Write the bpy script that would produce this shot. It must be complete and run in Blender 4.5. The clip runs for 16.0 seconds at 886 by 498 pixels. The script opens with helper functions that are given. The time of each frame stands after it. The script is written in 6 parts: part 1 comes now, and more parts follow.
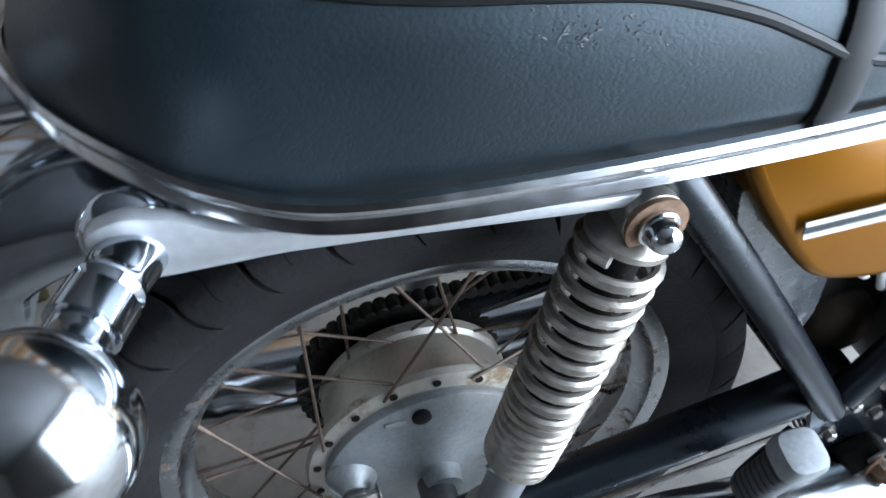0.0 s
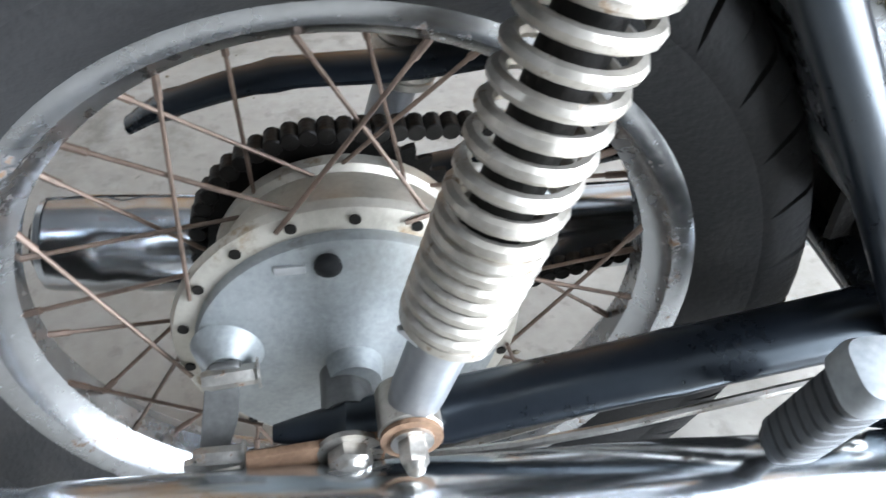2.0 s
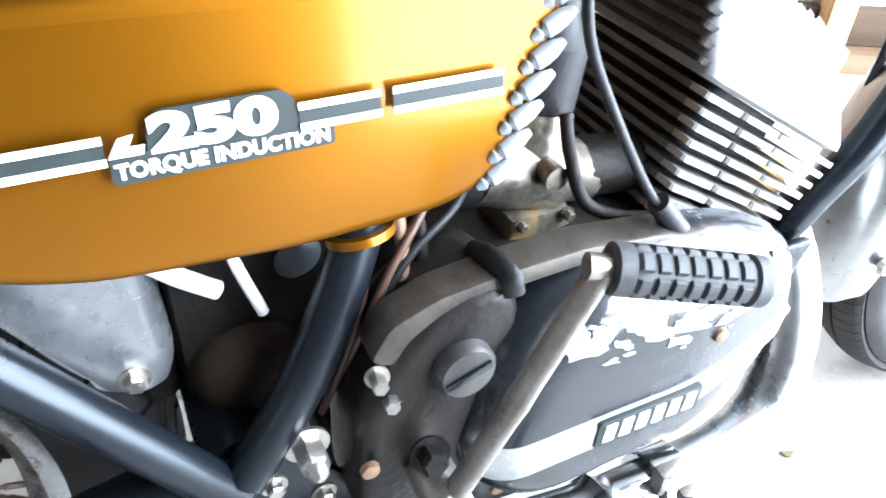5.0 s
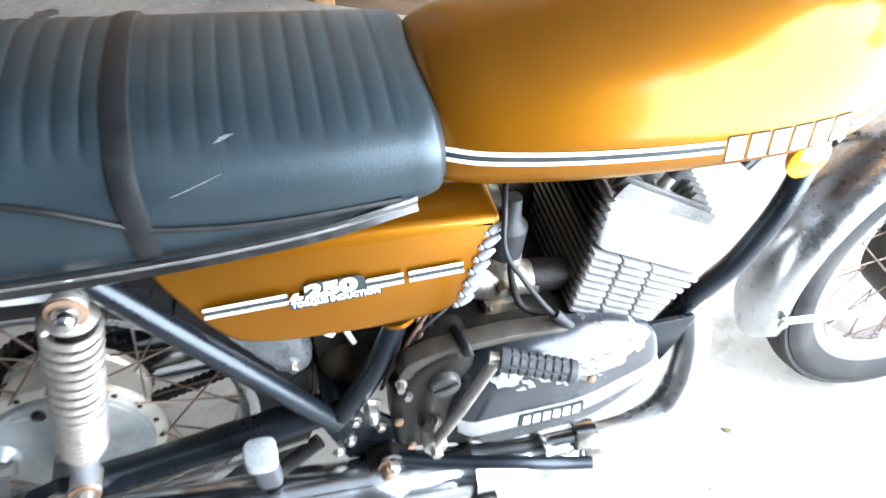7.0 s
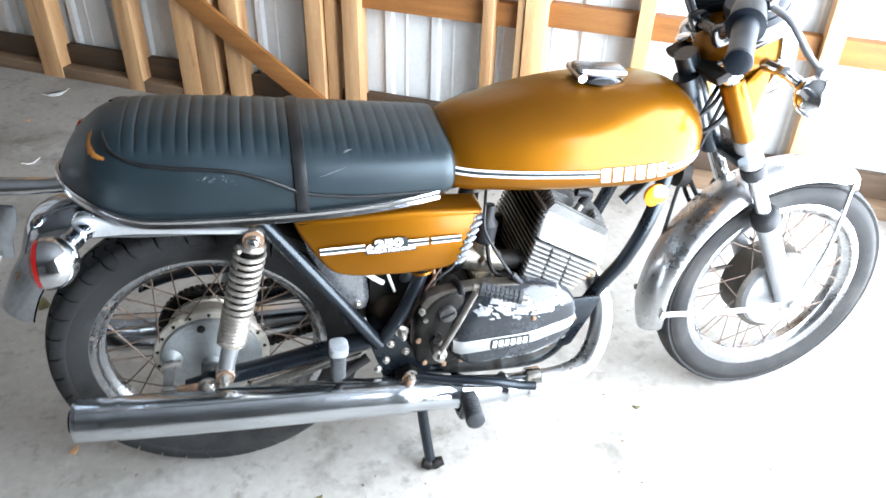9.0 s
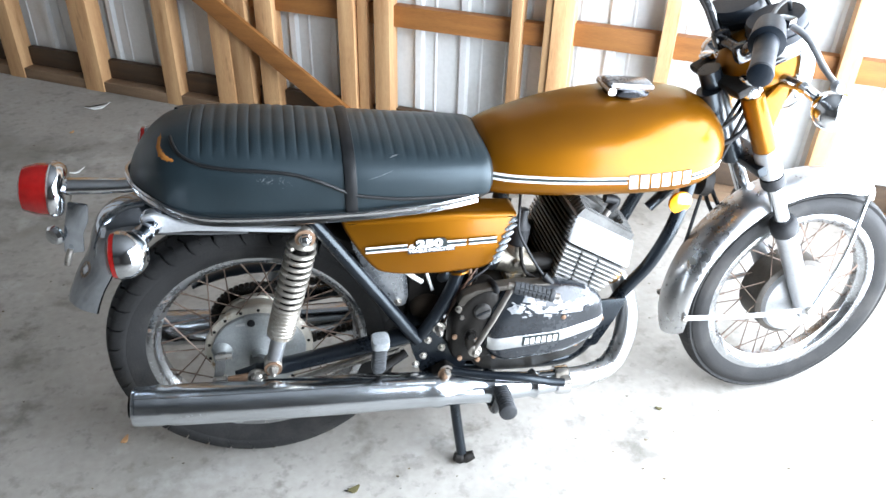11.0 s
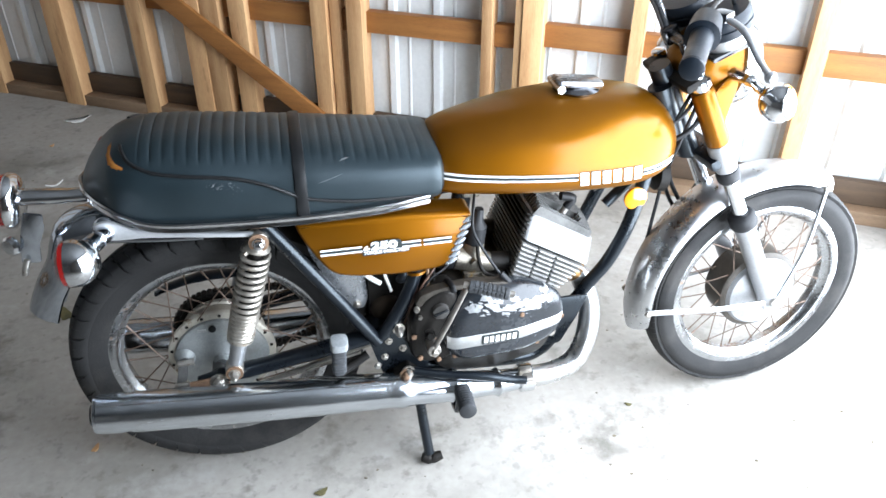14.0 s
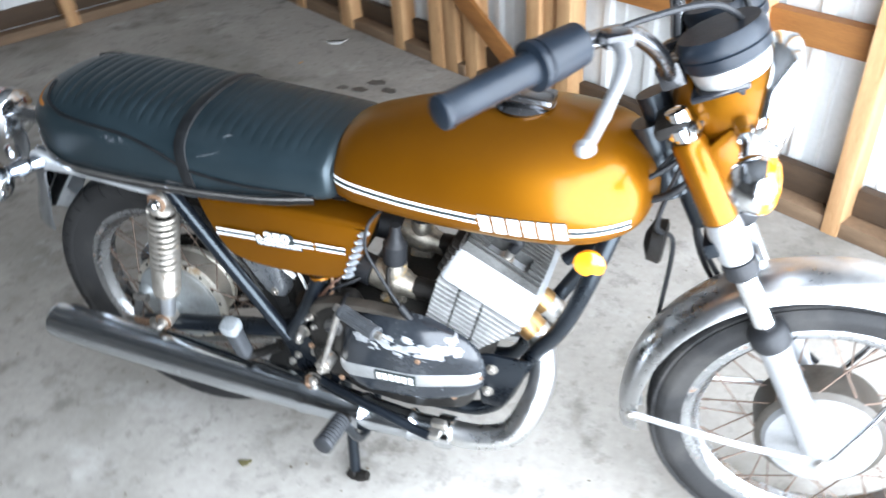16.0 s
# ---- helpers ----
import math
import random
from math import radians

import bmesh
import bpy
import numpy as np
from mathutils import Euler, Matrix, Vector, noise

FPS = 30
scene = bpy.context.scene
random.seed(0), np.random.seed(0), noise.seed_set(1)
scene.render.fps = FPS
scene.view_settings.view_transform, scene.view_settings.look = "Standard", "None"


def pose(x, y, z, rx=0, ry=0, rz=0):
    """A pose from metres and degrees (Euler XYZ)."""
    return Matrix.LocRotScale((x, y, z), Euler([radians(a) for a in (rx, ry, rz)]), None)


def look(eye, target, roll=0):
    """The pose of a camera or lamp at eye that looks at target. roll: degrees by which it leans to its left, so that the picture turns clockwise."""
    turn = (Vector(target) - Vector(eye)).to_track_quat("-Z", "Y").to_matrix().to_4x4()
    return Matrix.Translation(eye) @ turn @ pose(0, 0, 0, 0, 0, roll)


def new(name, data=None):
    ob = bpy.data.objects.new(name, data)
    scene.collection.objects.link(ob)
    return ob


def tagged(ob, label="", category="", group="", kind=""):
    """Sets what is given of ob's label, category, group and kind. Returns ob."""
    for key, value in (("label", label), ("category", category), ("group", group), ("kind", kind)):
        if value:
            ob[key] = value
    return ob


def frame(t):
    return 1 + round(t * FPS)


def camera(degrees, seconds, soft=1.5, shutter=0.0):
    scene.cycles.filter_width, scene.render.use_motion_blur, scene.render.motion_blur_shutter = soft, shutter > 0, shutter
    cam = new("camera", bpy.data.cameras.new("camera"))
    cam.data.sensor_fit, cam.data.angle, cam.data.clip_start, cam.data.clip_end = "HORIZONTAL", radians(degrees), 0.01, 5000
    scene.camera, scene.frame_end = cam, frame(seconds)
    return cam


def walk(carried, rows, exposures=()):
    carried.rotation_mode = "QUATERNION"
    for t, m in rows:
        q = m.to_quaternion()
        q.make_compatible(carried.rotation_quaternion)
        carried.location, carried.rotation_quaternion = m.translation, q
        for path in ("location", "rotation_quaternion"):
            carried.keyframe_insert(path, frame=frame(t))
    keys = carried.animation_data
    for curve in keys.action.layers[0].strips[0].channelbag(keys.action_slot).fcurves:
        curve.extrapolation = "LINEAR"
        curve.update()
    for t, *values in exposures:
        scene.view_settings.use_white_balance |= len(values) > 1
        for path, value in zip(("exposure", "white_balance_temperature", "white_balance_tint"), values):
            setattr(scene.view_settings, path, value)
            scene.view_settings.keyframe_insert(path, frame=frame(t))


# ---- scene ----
cam = camera(60.0, 16.0, 1.5, 0.5)
EXPOSURES = [(0, -0.22, 6000, 9), (0.5, 0.31, 6300, 9), (1.0, 0.84, 6550, 10), (1.5, 1.03, 6450, 10), (2.5, 0.84, 6450, 10), (3.0, 0.74, 6450, 10), (3.5, 1.0, 6450, 10), (4.5, 1.04, 6350, 10), (5.2, 1.02, 6300, 10), (7.3, 0.87, 6400, 10), (8.0, 0.74, 6450, 10), (9.0, 0.58, 6500, 10), (12.0, 0.28, 6500, 10), (14.0, 0.17, 6500, 10), (15.0, 0.17, 6500, 10), (16.0, 0.24, 6450, 10)]
PATH = [
    (0, (-0.064, -0.406, 0.949), (0.274, 0.97, -0.463), -2.8),
    (0.5, (-0.059, -0.402, 0.927), (0.201, 0.965, -0.511), 3.3),
    (1, (-0.058, -0.381, 0.788), (0.214, 1.003, -0.629), 5.2),
    (1.5, (-0.023, -0.377, 0.719), (0.15, 1.032, -0.69), 1.9),
    (2, (0.006, -0.379, 0.72), (0.26, 1.049, -0.657), 2.4),
    (2.5, (0.043, -0.385, 0.746), (0.317, 1.078, -0.59), 1.3),
    (3, (0.11, -0.403, 0.755), (0.482, 1.097, -0.514), 1.1),
    (3.5, (0.169, -0.407, 0.751), (0.689, 1.114, -0.44), 1.5),
    (4, (0.242, -0.414, 0.755), (0.858, 1.059, -0.45), 1.9),
    (4.5, (0.293, -0.421, 0.76), (0.985, 1.001, -0.464), 2.9),
    (5, (0.322, -0.424, 0.772), (1.037, 0.988, -0.452), 2.7),
    (5.2, (0.331, -0.425, 0.774), (1.056, 0.975, -0.457), 3.0),
    (7.3, (0.366, -0.747, 1.259), (0.634, 0.603, -0.191), -1.7),
    (7.5, (0.3, -0.822, 1.289), (0.604, 0.57, -0.115), -1.1),
    (8, (0.201, -0.986, 1.364), (0.6, 0.5, 0.086), 0.0),
    (8.5, (0.152, -1.111, 1.405), (0.54, 0.451, 0.217), 0.5),
    (9, (0.185, -1.281, 1.417), (0.572, 0.312, 0.272), 1.9),
    (9.2, (0.192, -1.316, 1.432), (0.536, 0.268, 0.261), 1.4),
    (11.3, (0.115, -1.37, 1.444), (0.471, 0.262, 0.343), 1.8),
    (11.5, (0.118, -1.368, 1.447), (0.474, 0.255, 0.334), 1.6),
    (12, (0.122, -1.374, 1.441), (0.491, 0.236, 0.312), 1.6),
    (12.5, (0.169, -1.366, 1.427), (0.578, 0.224, 0.284), 3.8),
    (13, (0.192, -1.373, 1.429), (0.538, 0.239, 0.296), 1.9),
    (13.5, (0.193, -1.39, 1.435), (0.535, 0.226, 0.307), 1.1),
    (14, (0.209, -1.404, 1.44), (0.559, 0.234, 0.347), 0.2),
    (14.5, (0.309, -1.385, 1.425), (0.506, 0.283, 0.339), -5.5),
    (15, (0.501, -1.212, 1.401), (0.544, 0.445, 0.282), -5.5),
    (15.5, (0.759, -1.105, 1.389), (0.45, 0.49, 0.222), -8.0),
    (16, (1.071, -1.053, 1.391), (0.446, 0.43, 0.204), -4.8),
]
walk(cam, [(t, look(eye, target, roll)) for t, eye, target, roll in PATH], EXPOSURES)

# ---- light ----
world = bpy.data.worlds.new("daylight")
scene.world = world
world.use_nodes = True
wn = world.node_tree.nodes
sky = wn.new("ShaderNodeTexSky")
sky.sky_type = "NISHITA"
sky.sun_disc = False
sky.sun_elevation = radians(48)
sky.sun_rotation = radians(23)
world.node_tree.links.new(sky.outputs[0], wn["Background"].inputs[0])
wn["Background"].inputs[1].default_value = 0.12

# garage frame: corner, along the stud wall, inward
CORNER = Vector((-1.831, 2.974, 0.0))
ALONG = Vector((0.860, -0.510, 0.0)).normalized()
INTO = Vector((-0.510, -0.860, 0.0)).normalized()
GARAGE = Matrix.Translation(CORNER) @ Matrix((ALONG, INTO, Vector((0, 0, 1)))).transposed().to_4x4()
LENGTH, DEPTH, HEIGHT = 4.84, 5.6, 2.5

sun_data = bpy.data.lights.new("sun", "SUN")
sun_data.energy = 3.5
sun_data.angle = radians(0.5)
sun_data.color = (1.0, 0.95, 0.88)
sun = new("sun", sun_data)
sun.matrix_world = look((0, 0, 6), Vector((0, 0, 6)) + Vector((-0.25, -0.60, -0.75)))


def opening_light(name, s, n, z, width, height, watts, toward):
    """Daylight standing in a door opening."""
    data = bpy.data.lights.new(name, "AREA")
    data.shape, data.size, data.size_y = "RECTANGLE", width, height
    data.energy = watts
    data.color = (0.88, 0.97, 1.09)
    ob = new(name, data)
    eye = GARAGE @ Vector((s, n, z))
    ob.matrix_world = look(eye, eye + GARAGE.to_3x3() @ Vector(toward))
    return ob


opening_light("daylight_door_right", LENGTH - 0.02, 1.35, 1.12, 2.4, 2.06, 215, (-1, 0, 0))


# ---- materials ----
def surf(name, dark, light, scale=6.0, rough=(0.5, 0.7), metal=0.0, bump=0.0, fine=80.0, coat=0.0, spots=None, spot_scale=14.0, spot_level=0.62, spot_rough=0.8, stretch=(1, 1, 1), vary=0.0, ior=1.5, spec=0.5):
    """Two-scale procedural surface: slow colour drift, fine grain, optional stains of their own colour."""
    m = bpy.data.materials.new(name)
    m.use_nodes = True
    nt = m.node_tree
    n, l = nt.nodes, nt.links
    b = n["Principled BSDF"]
    co = n.new("ShaderNodeTexCoord")
    mp = n.new("ShaderNodeMapping")
    mp.inputs["Scale"].default_value = stretch
    l.new(co.outputs["Object"], mp.inputs[0])
    a = n.new("ShaderNodeTexNoise")
    a.inputs["Scale"].default_value = scale
    a.inputs["Detail"].default_value = 5
    l.new(mp.outputs[0], a.inputs[0])
    f = n.new("ShaderNodeTexNoise")
    f.inputs["Scale"].default_value = fine
    f.inputs["Detail"].default_value = 4
    l.new(mp.outputs[0], f.inputs[0])
    mixf = n.new("ShaderNodeMix")
    mixf.inputs["Factor"].default_value = 0.35
    l.new(a.outputs["Fac"], mixf.inputs["A"])
    l.new(f.outputs["Fac"], mixf.inputs["B"])
    ramp = n.new("ShaderNodeValToRGB")
    ramp.color_ramp.elements[0].position, ramp.color_ramp.elements[1].position = 0.32, 0.68
    ramp.color_ramp.elements[0].color, ramp.color_ramp.elements[1].color = (*dark, 1), (*light, 1)
    l.new(mixf.outputs[0], ramp.inputs[0])
    col = ramp.outputs[0]
    rr = n.new("ShaderNodeMapRange")
    rr.inputs["To Min"].default_value, rr.inputs["To Max"].default_value = rough
    rr.inputs["From Min"].default_value, rr.inputs["From Max"].default_value = 0.3, 0.7
    l.new(mixf.outputs[0], rr.inputs[0])
    rough_out = rr.outputs[0]
    b.inputs["Metallic"].default_value = metal
    if spots:
        s = n.new("ShaderNodeTexNoise")
        s.inputs["Scale"].default_value = spot_scale
        s.inputs["Detail"].default_value = 8
        s.inputs["Roughness"].default_value = 0.68
        l.new(mp.outputs[0], s.inputs[0])
        sr = n.new("ShaderNodeMapRange")
        sr.inputs["From Min"].default_value, sr.inputs["From Max"].default_value = spot_level, spot_level + 0.07
        l.new(s.outputs["Fac"], sr.inputs[0])
        mx = n.new("ShaderNodeMix")
        mx.data_type = "RGBA"
        l.new(sr.outputs[0], mx.inputs["Factor"])
        l.new(col, mx.inputs["A"])
        mx.inputs["B"].default_value = (*spots, 1)
        col = mx.outputs["Result"]
        mr = n.new("ShaderNodeMix")
        l.new(sr.outputs[0], mr.inputs["Factor"])
        l.new(rough_out, mr.inputs["A"])
        mr.inputs["B"].default_value = spot_rough
        rough_out = mr.outputs[0]
        if metal > 0:
            mm = n.new("ShaderNodeMapRange")
            mm.inputs["To Min"].default_value, mm.inputs["To Max"].default_value = metal, metal * 0.15
            l.new(sr.outputs[0], mm.inputs[0])
            l.new(mm.outputs[0], b.inputs["Metallic"])
    if vary:
        oi = n.new("ShaderNodeObjectInfo")
        hs = n.new("ShaderNodeHueSaturation")
        vr = n.new("ShaderNodeMapRange")
        vr.inputs["To Min"].default_value, vr.inputs["To Max"].default_value = 1 - vary, 1 + vary
        l.new(oi.outputs["Random"], vr.inputs[0])
        l.new(vr.outputs[0], hs.inputs["Value"])
        l.new(col, hs.inputs["Color"])
        col = hs.outputs[0]
    l.new(col, b.inputs["Base Color"])
    l.new(rough_out, b.inputs["Roughness"])
    b.inputs["Coat Weight"].default_value = coat
    b.inputs["Coat Roughness"].default_value = 0.06
    b.inputs["IOR"].default_value = ior
    b.inputs["Specular IOR Level"].default_value = spec
    if bump:
        bp = n.new("ShaderNodeBump")
        bp.inputs["Strength"].default_value = min(1.0, bump)
        bp.inputs["Distance"].default_value = 0.002
        l.new(f.outputs["Fac"], bp.inputs["Height"])
        l.new(bp.outputs[0], b.inputs["Normal"])
    return m


def lay_patches(m, colour, scale, level, width=0.1, strength=0.6, stretch=(1, 1, 1), detail=7, rough=None):
    """Lays one more stain or toned patch of its own shape over a surface."""
    nt = m.node_tree
    n, l = nt.nodes, nt.links
    b = n["Principled BSDF"]
    was = b.inputs["Base Color"].links[0].from_socket
    co = n.new("ShaderNodeTexCoord")
    mp = n.new("ShaderNodeMapping")
    mp.inputs["Scale"].default_value = stretch
    mp.inputs["Location"].default_value = (scale * 0.37, scale * 0.11, scale * 0.71)
    l.new(co.outputs["Object"], mp.inputs[0])
    t = n.new("ShaderNodeTexNoise")
    t.inputs["Scale"].default_value, t.inputs["Detail"].default_value, t.inputs["Roughness"].default_value = scale, detail, 0.62
    l.new(mp.outputs[0], t.inputs[0])
    r = n.new("ShaderNodeMapRange")
    r.inputs["From Min"].default_value, r.inputs["From Max"].default_value = level, level + width
    r.inputs["To Max"].default_value = strength
    l.new(t.outputs["Fac"], r.inputs[0])
    x = n.new("ShaderNodeMix")
    x.data_type = "RGBA"
    l.new(r.outputs[0], x.inputs["Factor"])
    l.new(was, x.inputs["A"])
    x.inputs["B"].default_value = (*colour, 1)
    l.new(x.outputs["Result"], b.inputs["Base Color"])
    if rough is not None:
        k = n.new("ShaderNodeMix")
        l.new(r.outputs[0], k.inputs["Factor"])
        l.new(b.inputs["Roughness"].links[0].from_socket, k.inputs["A"])
        k.inputs["B"].default_value = rough
        l.new(k.outputs[0], b.inputs["Roughness"])
    return m


def creases(m, scale, strength, distance=0.001):
    """A net of fine leather creases as relief over the grain."""
    nt = m.node_tree
    n, l = nt.nodes, nt.links
    b = n["Principled BSDF"]
    co = n.new("ShaderNodeTexCoord")
    warp = n.new("ShaderNodeTexNoise")
    warp.inputs["Scale"].default_value = scale * 0.5
    l.new(co.outputs["Object"], warp.inputs[0])
    add = n.new("ShaderNodeVectorMath")
    add.operation = "MULTIPLY_ADD"
    l.new(warp.outputs["Color"], add.inputs[0])
    add.inputs[1].default_value = (0.03, 0.03, 0.03)
    l.new(co.outputs["Object"], add.inputs[2])
    v = n.new("ShaderNodeTexVoronoi")
    v.feature = "DISTANCE_TO_EDGE"
    v.inputs["Scale"].default_value = scale
    l.new(add.outputs[0], v.inputs["Vector"])
    r = n.new("ShaderNodeMapRange")
    r.inputs["From Max"].default_value = 0.10
    l.new(v.outputs["Distance"], r.inputs[0])
    patch = n.new("ShaderNodeTexNoise")
    patch.inputs["Scale"].default_value = 9.0
    l.new(co.outputs["Object"], patch.inputs[0])
    pr = n.new("ShaderNodeMapRange")
    pr.inputs["From Min"].default_value, pr.inputs["From Max"].default_value = 0.42, 0.58
    pr.inputs["To Max"].default_value = strength
    l.new(patch.outputs["Fac"], pr.inputs[0])
    bp = n.new("ShaderNodeBump")
    bp.inputs["Distance"].default_value = distance
    l.new(pr.outputs[0], bp.inputs["Strength"])
    l.new(r.outputs[0], bp.inputs["Height"])
    if b.inputs["Normal"].links:
        l.new(b.inputs["Normal"].links[0].from_socket, bp.inputs["Normal"])
    l.new(bp.outputs[0], b.inputs["Normal"])
    return m


M = {}
M["gold"] = surf("gold_paint", (0.190, 0.067, 0.0020), (0.225, 0.082, 0.0028), 4, (0.38, 0.44), 0.70, 0.0, 9, coat=0.32)
lay_patches(M["gold"], (0.150, 0.072, 0.003), 3.5, 0.54, 0.2, 0.4)
M["gold"].node_tree.nodes["Principled BSDF"].inputs["Coat Roughness"].default_value = 0.16
M["gold"].node_tree.nodes["Principled BSDF"].inputs["Specular Tint"].default_value = (0.48, 0.58, 0.16, 1)
M["vinyl"] = creases(surf("black_vinyl", (0.0046, 0.0090, 0.0114), (0.0102, 0.0182, 0.0226), 9, (0.34, 0.48), 0, 0.10, 420, spec=0.58), 150, 0.09)
lay_patches(M["vinyl"], (0.024, 0.031, 0.035), 5, 0.57, 0.16, 0.3, rough=0.55)
M["vinyl"].node_tree.nodes["Principled BSDF"].inputs["Specular Tint"].default_value = (0.78, 0.92, 1.0, 1)
M["scuff"] = surf("scuffed_vinyl", (0.045, 0.050, 0.055), (0.16, 0.175, 0.185), 90, (0.5, 0.7), 0, 0.3, 300)
M["foam"] = surf("seat_foam", (0.20, 0.062, 0.006), (0.42, 0.165, 0.022), 50, (0.8, 0.95), 0, 0.5, 300)
M["piping"] = surf("black_piping", (0.004, 0.0045, 0.005), (0.010, 0.011, 0.012), 30, (0.35, 0.5), spec=0.3)
M["chrome"] = surf("chrome", (0.56, 0.58, 0.60), (0.72, 0.74, 0.76), 9, (0.09, 0.18), 1.0, 0.02, 60, spots=(0.20, 0.10, 0.05), spot_scale=22, spot_level=0.70)
M["worn_chrome"] = surf("worn_chrome", (0.44, 0.45, 0.46), (0.62, 0.63, 0.65), 7, (0.10, 0.26), 1.0, 0.03, 90, spots=(0.20, 0.13, 0.08), spot_scale=30, spot_level=0.66)
M["muffler_chrome"] = surf("muffler_chrome", (0.48, 0.515, 0.55), (0.64, 0.68, 0.715), 7, (0.14, 0.25), 1.0, 0.02, 70, stretch=(0.25, 1, 1))
lay_patches(M["muffler_chrome"], (0.22, 0.19, 0.16), 26, 0.63, 0.10, 0.4, stretch=(0.22, 1, 1), rough=0.5)
M["pipe_chrome"] = lay_patches(surf("hazy_pipe_chrome", (0.56, 0.57, 0.57), (0.72, 0.73, 0.73), 7, (0.24, 0.36), 1.0, 0.03, 70), (0.34, 0.28, 0.20), 14, 0.60, 0.12, 0.4, rough=0.45)
M["guard_chrome"] = surf("hazy_mudguard_chrome", (0.40, 0.41, 0.42), (0.56, 0.57, 0.58), 7, (0.22, 0.38), 1.0, 0.02, 90, spots=(0.24, 0.15, 0.09), spot_scale=24, spot_level=0.76)
M["rail_metal"] = lay_patches(surf("dull_plated_bracket", (0.46, 0.48, 0.50), (0.64, 0.66, 0.67), 10, (0.26, 0.42), 0.6, 0.08, 160), (0.24, 0.10, 0.035), 13, 0.60, 0.06, 0.85, stretch=(0.35, 1, 1.6), rough=0.7)
M["rim"] = surf("rim_chrome", (0.30, 0.31, 0.32), (0.46, 0.475, 0.49), 12, (0.18, 0.34), 1.0, 0.05, 120, spots=(0.20, 0.125, 0.075), spot_scale=46, spot_level=0.60, spot_rough=0.55)
M["alloy"] = surf("cast_aluminium", (0.36, 0.37, 0.37), (0.54, 0.55, 0.55), 14, (0.36, 0.52), 0.7, 0.25, 260, spots=(0.15, 0.14, 0.12), spot_scale=10, spot_level=0.62, spot_rough=0.7)
lay_patches(M["alloy"], (0.62, 0.64, 0.64), 20, 0.56, 0.12, 0.5)
lay_patches(M["alloy"], (0.22, 0.20, 0.17), 6, 0.55, 0.14, 0.5)
M["fork_alloy"] = surf("fork_aluminium", (0.27, 0.28, 0.29), (0.38, 0.39, 0.40), 10, (0.34, 0.46), 0.65, 0.1, 200)
lay_patches(M["fork_alloy"], (0.22, 0.21, 0.20), 16, 0.57, 0.12, 0.5)
M["black_paint"] = surf("black_frame_paint", (0.0025, 0.0034, 0.0048), (0.008, 0.0102, 0.0140), 12, (0.24, 0.36), 0, 0.03, 160, coat=0.05, spots=(0.085, 0.07, 0.055), spot_scale=18, spot_level=0.745, spec=0.42)
M["black_paint"].node_tree.nodes["Principled BSDF"].inputs["Specular Tint"].default_value = (0.80, 0.92, 1.0, 1)
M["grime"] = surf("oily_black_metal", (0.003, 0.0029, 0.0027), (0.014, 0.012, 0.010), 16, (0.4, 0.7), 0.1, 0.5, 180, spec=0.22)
M["case_black"] = surf("black_engine_paint", (0.008, 0.010, 0.013), (0.022, 0.026, 0.031), 9, (0.16, 0.30), 0, 0.06, 140, coat=0.2, spec=0.4)
# grey patches paint in pale reflections on the glossy cover
lay_patches(M["case_black"], (0.07, 0.076, 0.08), 11, 0.56, 0.14, 0.35, rough=0.45)
lay_patches(M["case_black"], (0.30, 0.31, 0.32), 42, 0.66, 0.05, 0.7, rough=0.5)
M["tyre"] = surf("tyre_rubber", (0.011, 0.0112, 0.0118), (0.027, 0.0268, 0.0266), 8, (0.55, 0.75), 0, 0.35, 240, spec=0.2)
lay_patches(M["tyre"], (0.065, 0.061, 0.056), 7, 0.53, 0.16, 0.42)
M["rubber"] = surf("black_rubber", (0.006, 0.0068, 0.008), (0.016, 0.017, 0.019), 20, (0.42, 0.6), 0, 0.2, 240, spec=0.28)
M["dusty_rubber"] = surf("dusty_grey_rubber", (0.018, 0.020, 0.022), (0.055, 0.060, 0.066), 20, (0.45, 0.65), 0, 0.2, 200)
M["foot_rubber"] = surf("worn_foot_rubber", (0.010, 0.011, 0.013), (0.030, 0.033, 0.037), 20, (0.45, 0.65), 0, 0.2, 200)
# dust on the case rim; on the front drum it paints in shade
M["dusty_shaded_rim"] = surf("dusty_shaded_alloy", (0.026, 0.023, 0.019), (0.078, 0.068, 0.056), 22, (0.38, 0.58), 0.35, 0.2, 220, spots=(0.05, 0.042, 0.034), spot_scale=18, spot_level=0.60)
M["lever_steel"] = surf("dull_lever_steel", (0.27, 0.25, 0.225), (0.46, 0.44, 0.41), 45, (0.34, 0.52), 0.75, 0.15, 240, spots=(0.13, 0.085, 0.055), spot_scale=50, spot_level=0.60)
M["oily_case"] = surf("oily_black_case", (0.006, 0.0058, 0.0055), (0.020, 0.018, 0.016), 20, (0.26, 0.48), 0.1, 0.3, 170, coat=0.0, spots=(0.045, 0.038, 0.030), spot_scale=26, spot_level=0.64, spec=0.2)
M["cap_plastic"] = surf("greyed_cap_plastic", (0.028, 0.027, 0.026), (0.060, 0.058, 0.055), 22, (0.32, 0.5), 0, 0.15, 200)
M["worn_end"] = surf("worn_grey_end", (0.16, 0.175, 0.185), (0.34, 0.36, 0.37), 30, (0.35, 0.55), 0.2, 0.1, 200)
M["cream_alloy"] = surf("yellowed_aluminium", (0.42, 0.39, 0.33), (0.60, 0.57, 0.50), 16, (0.36, 0.52), 0.6, 0.2, 240, spots=(0.24, 0.17, 0.10), spot_scale=14, spot_level=0.6)
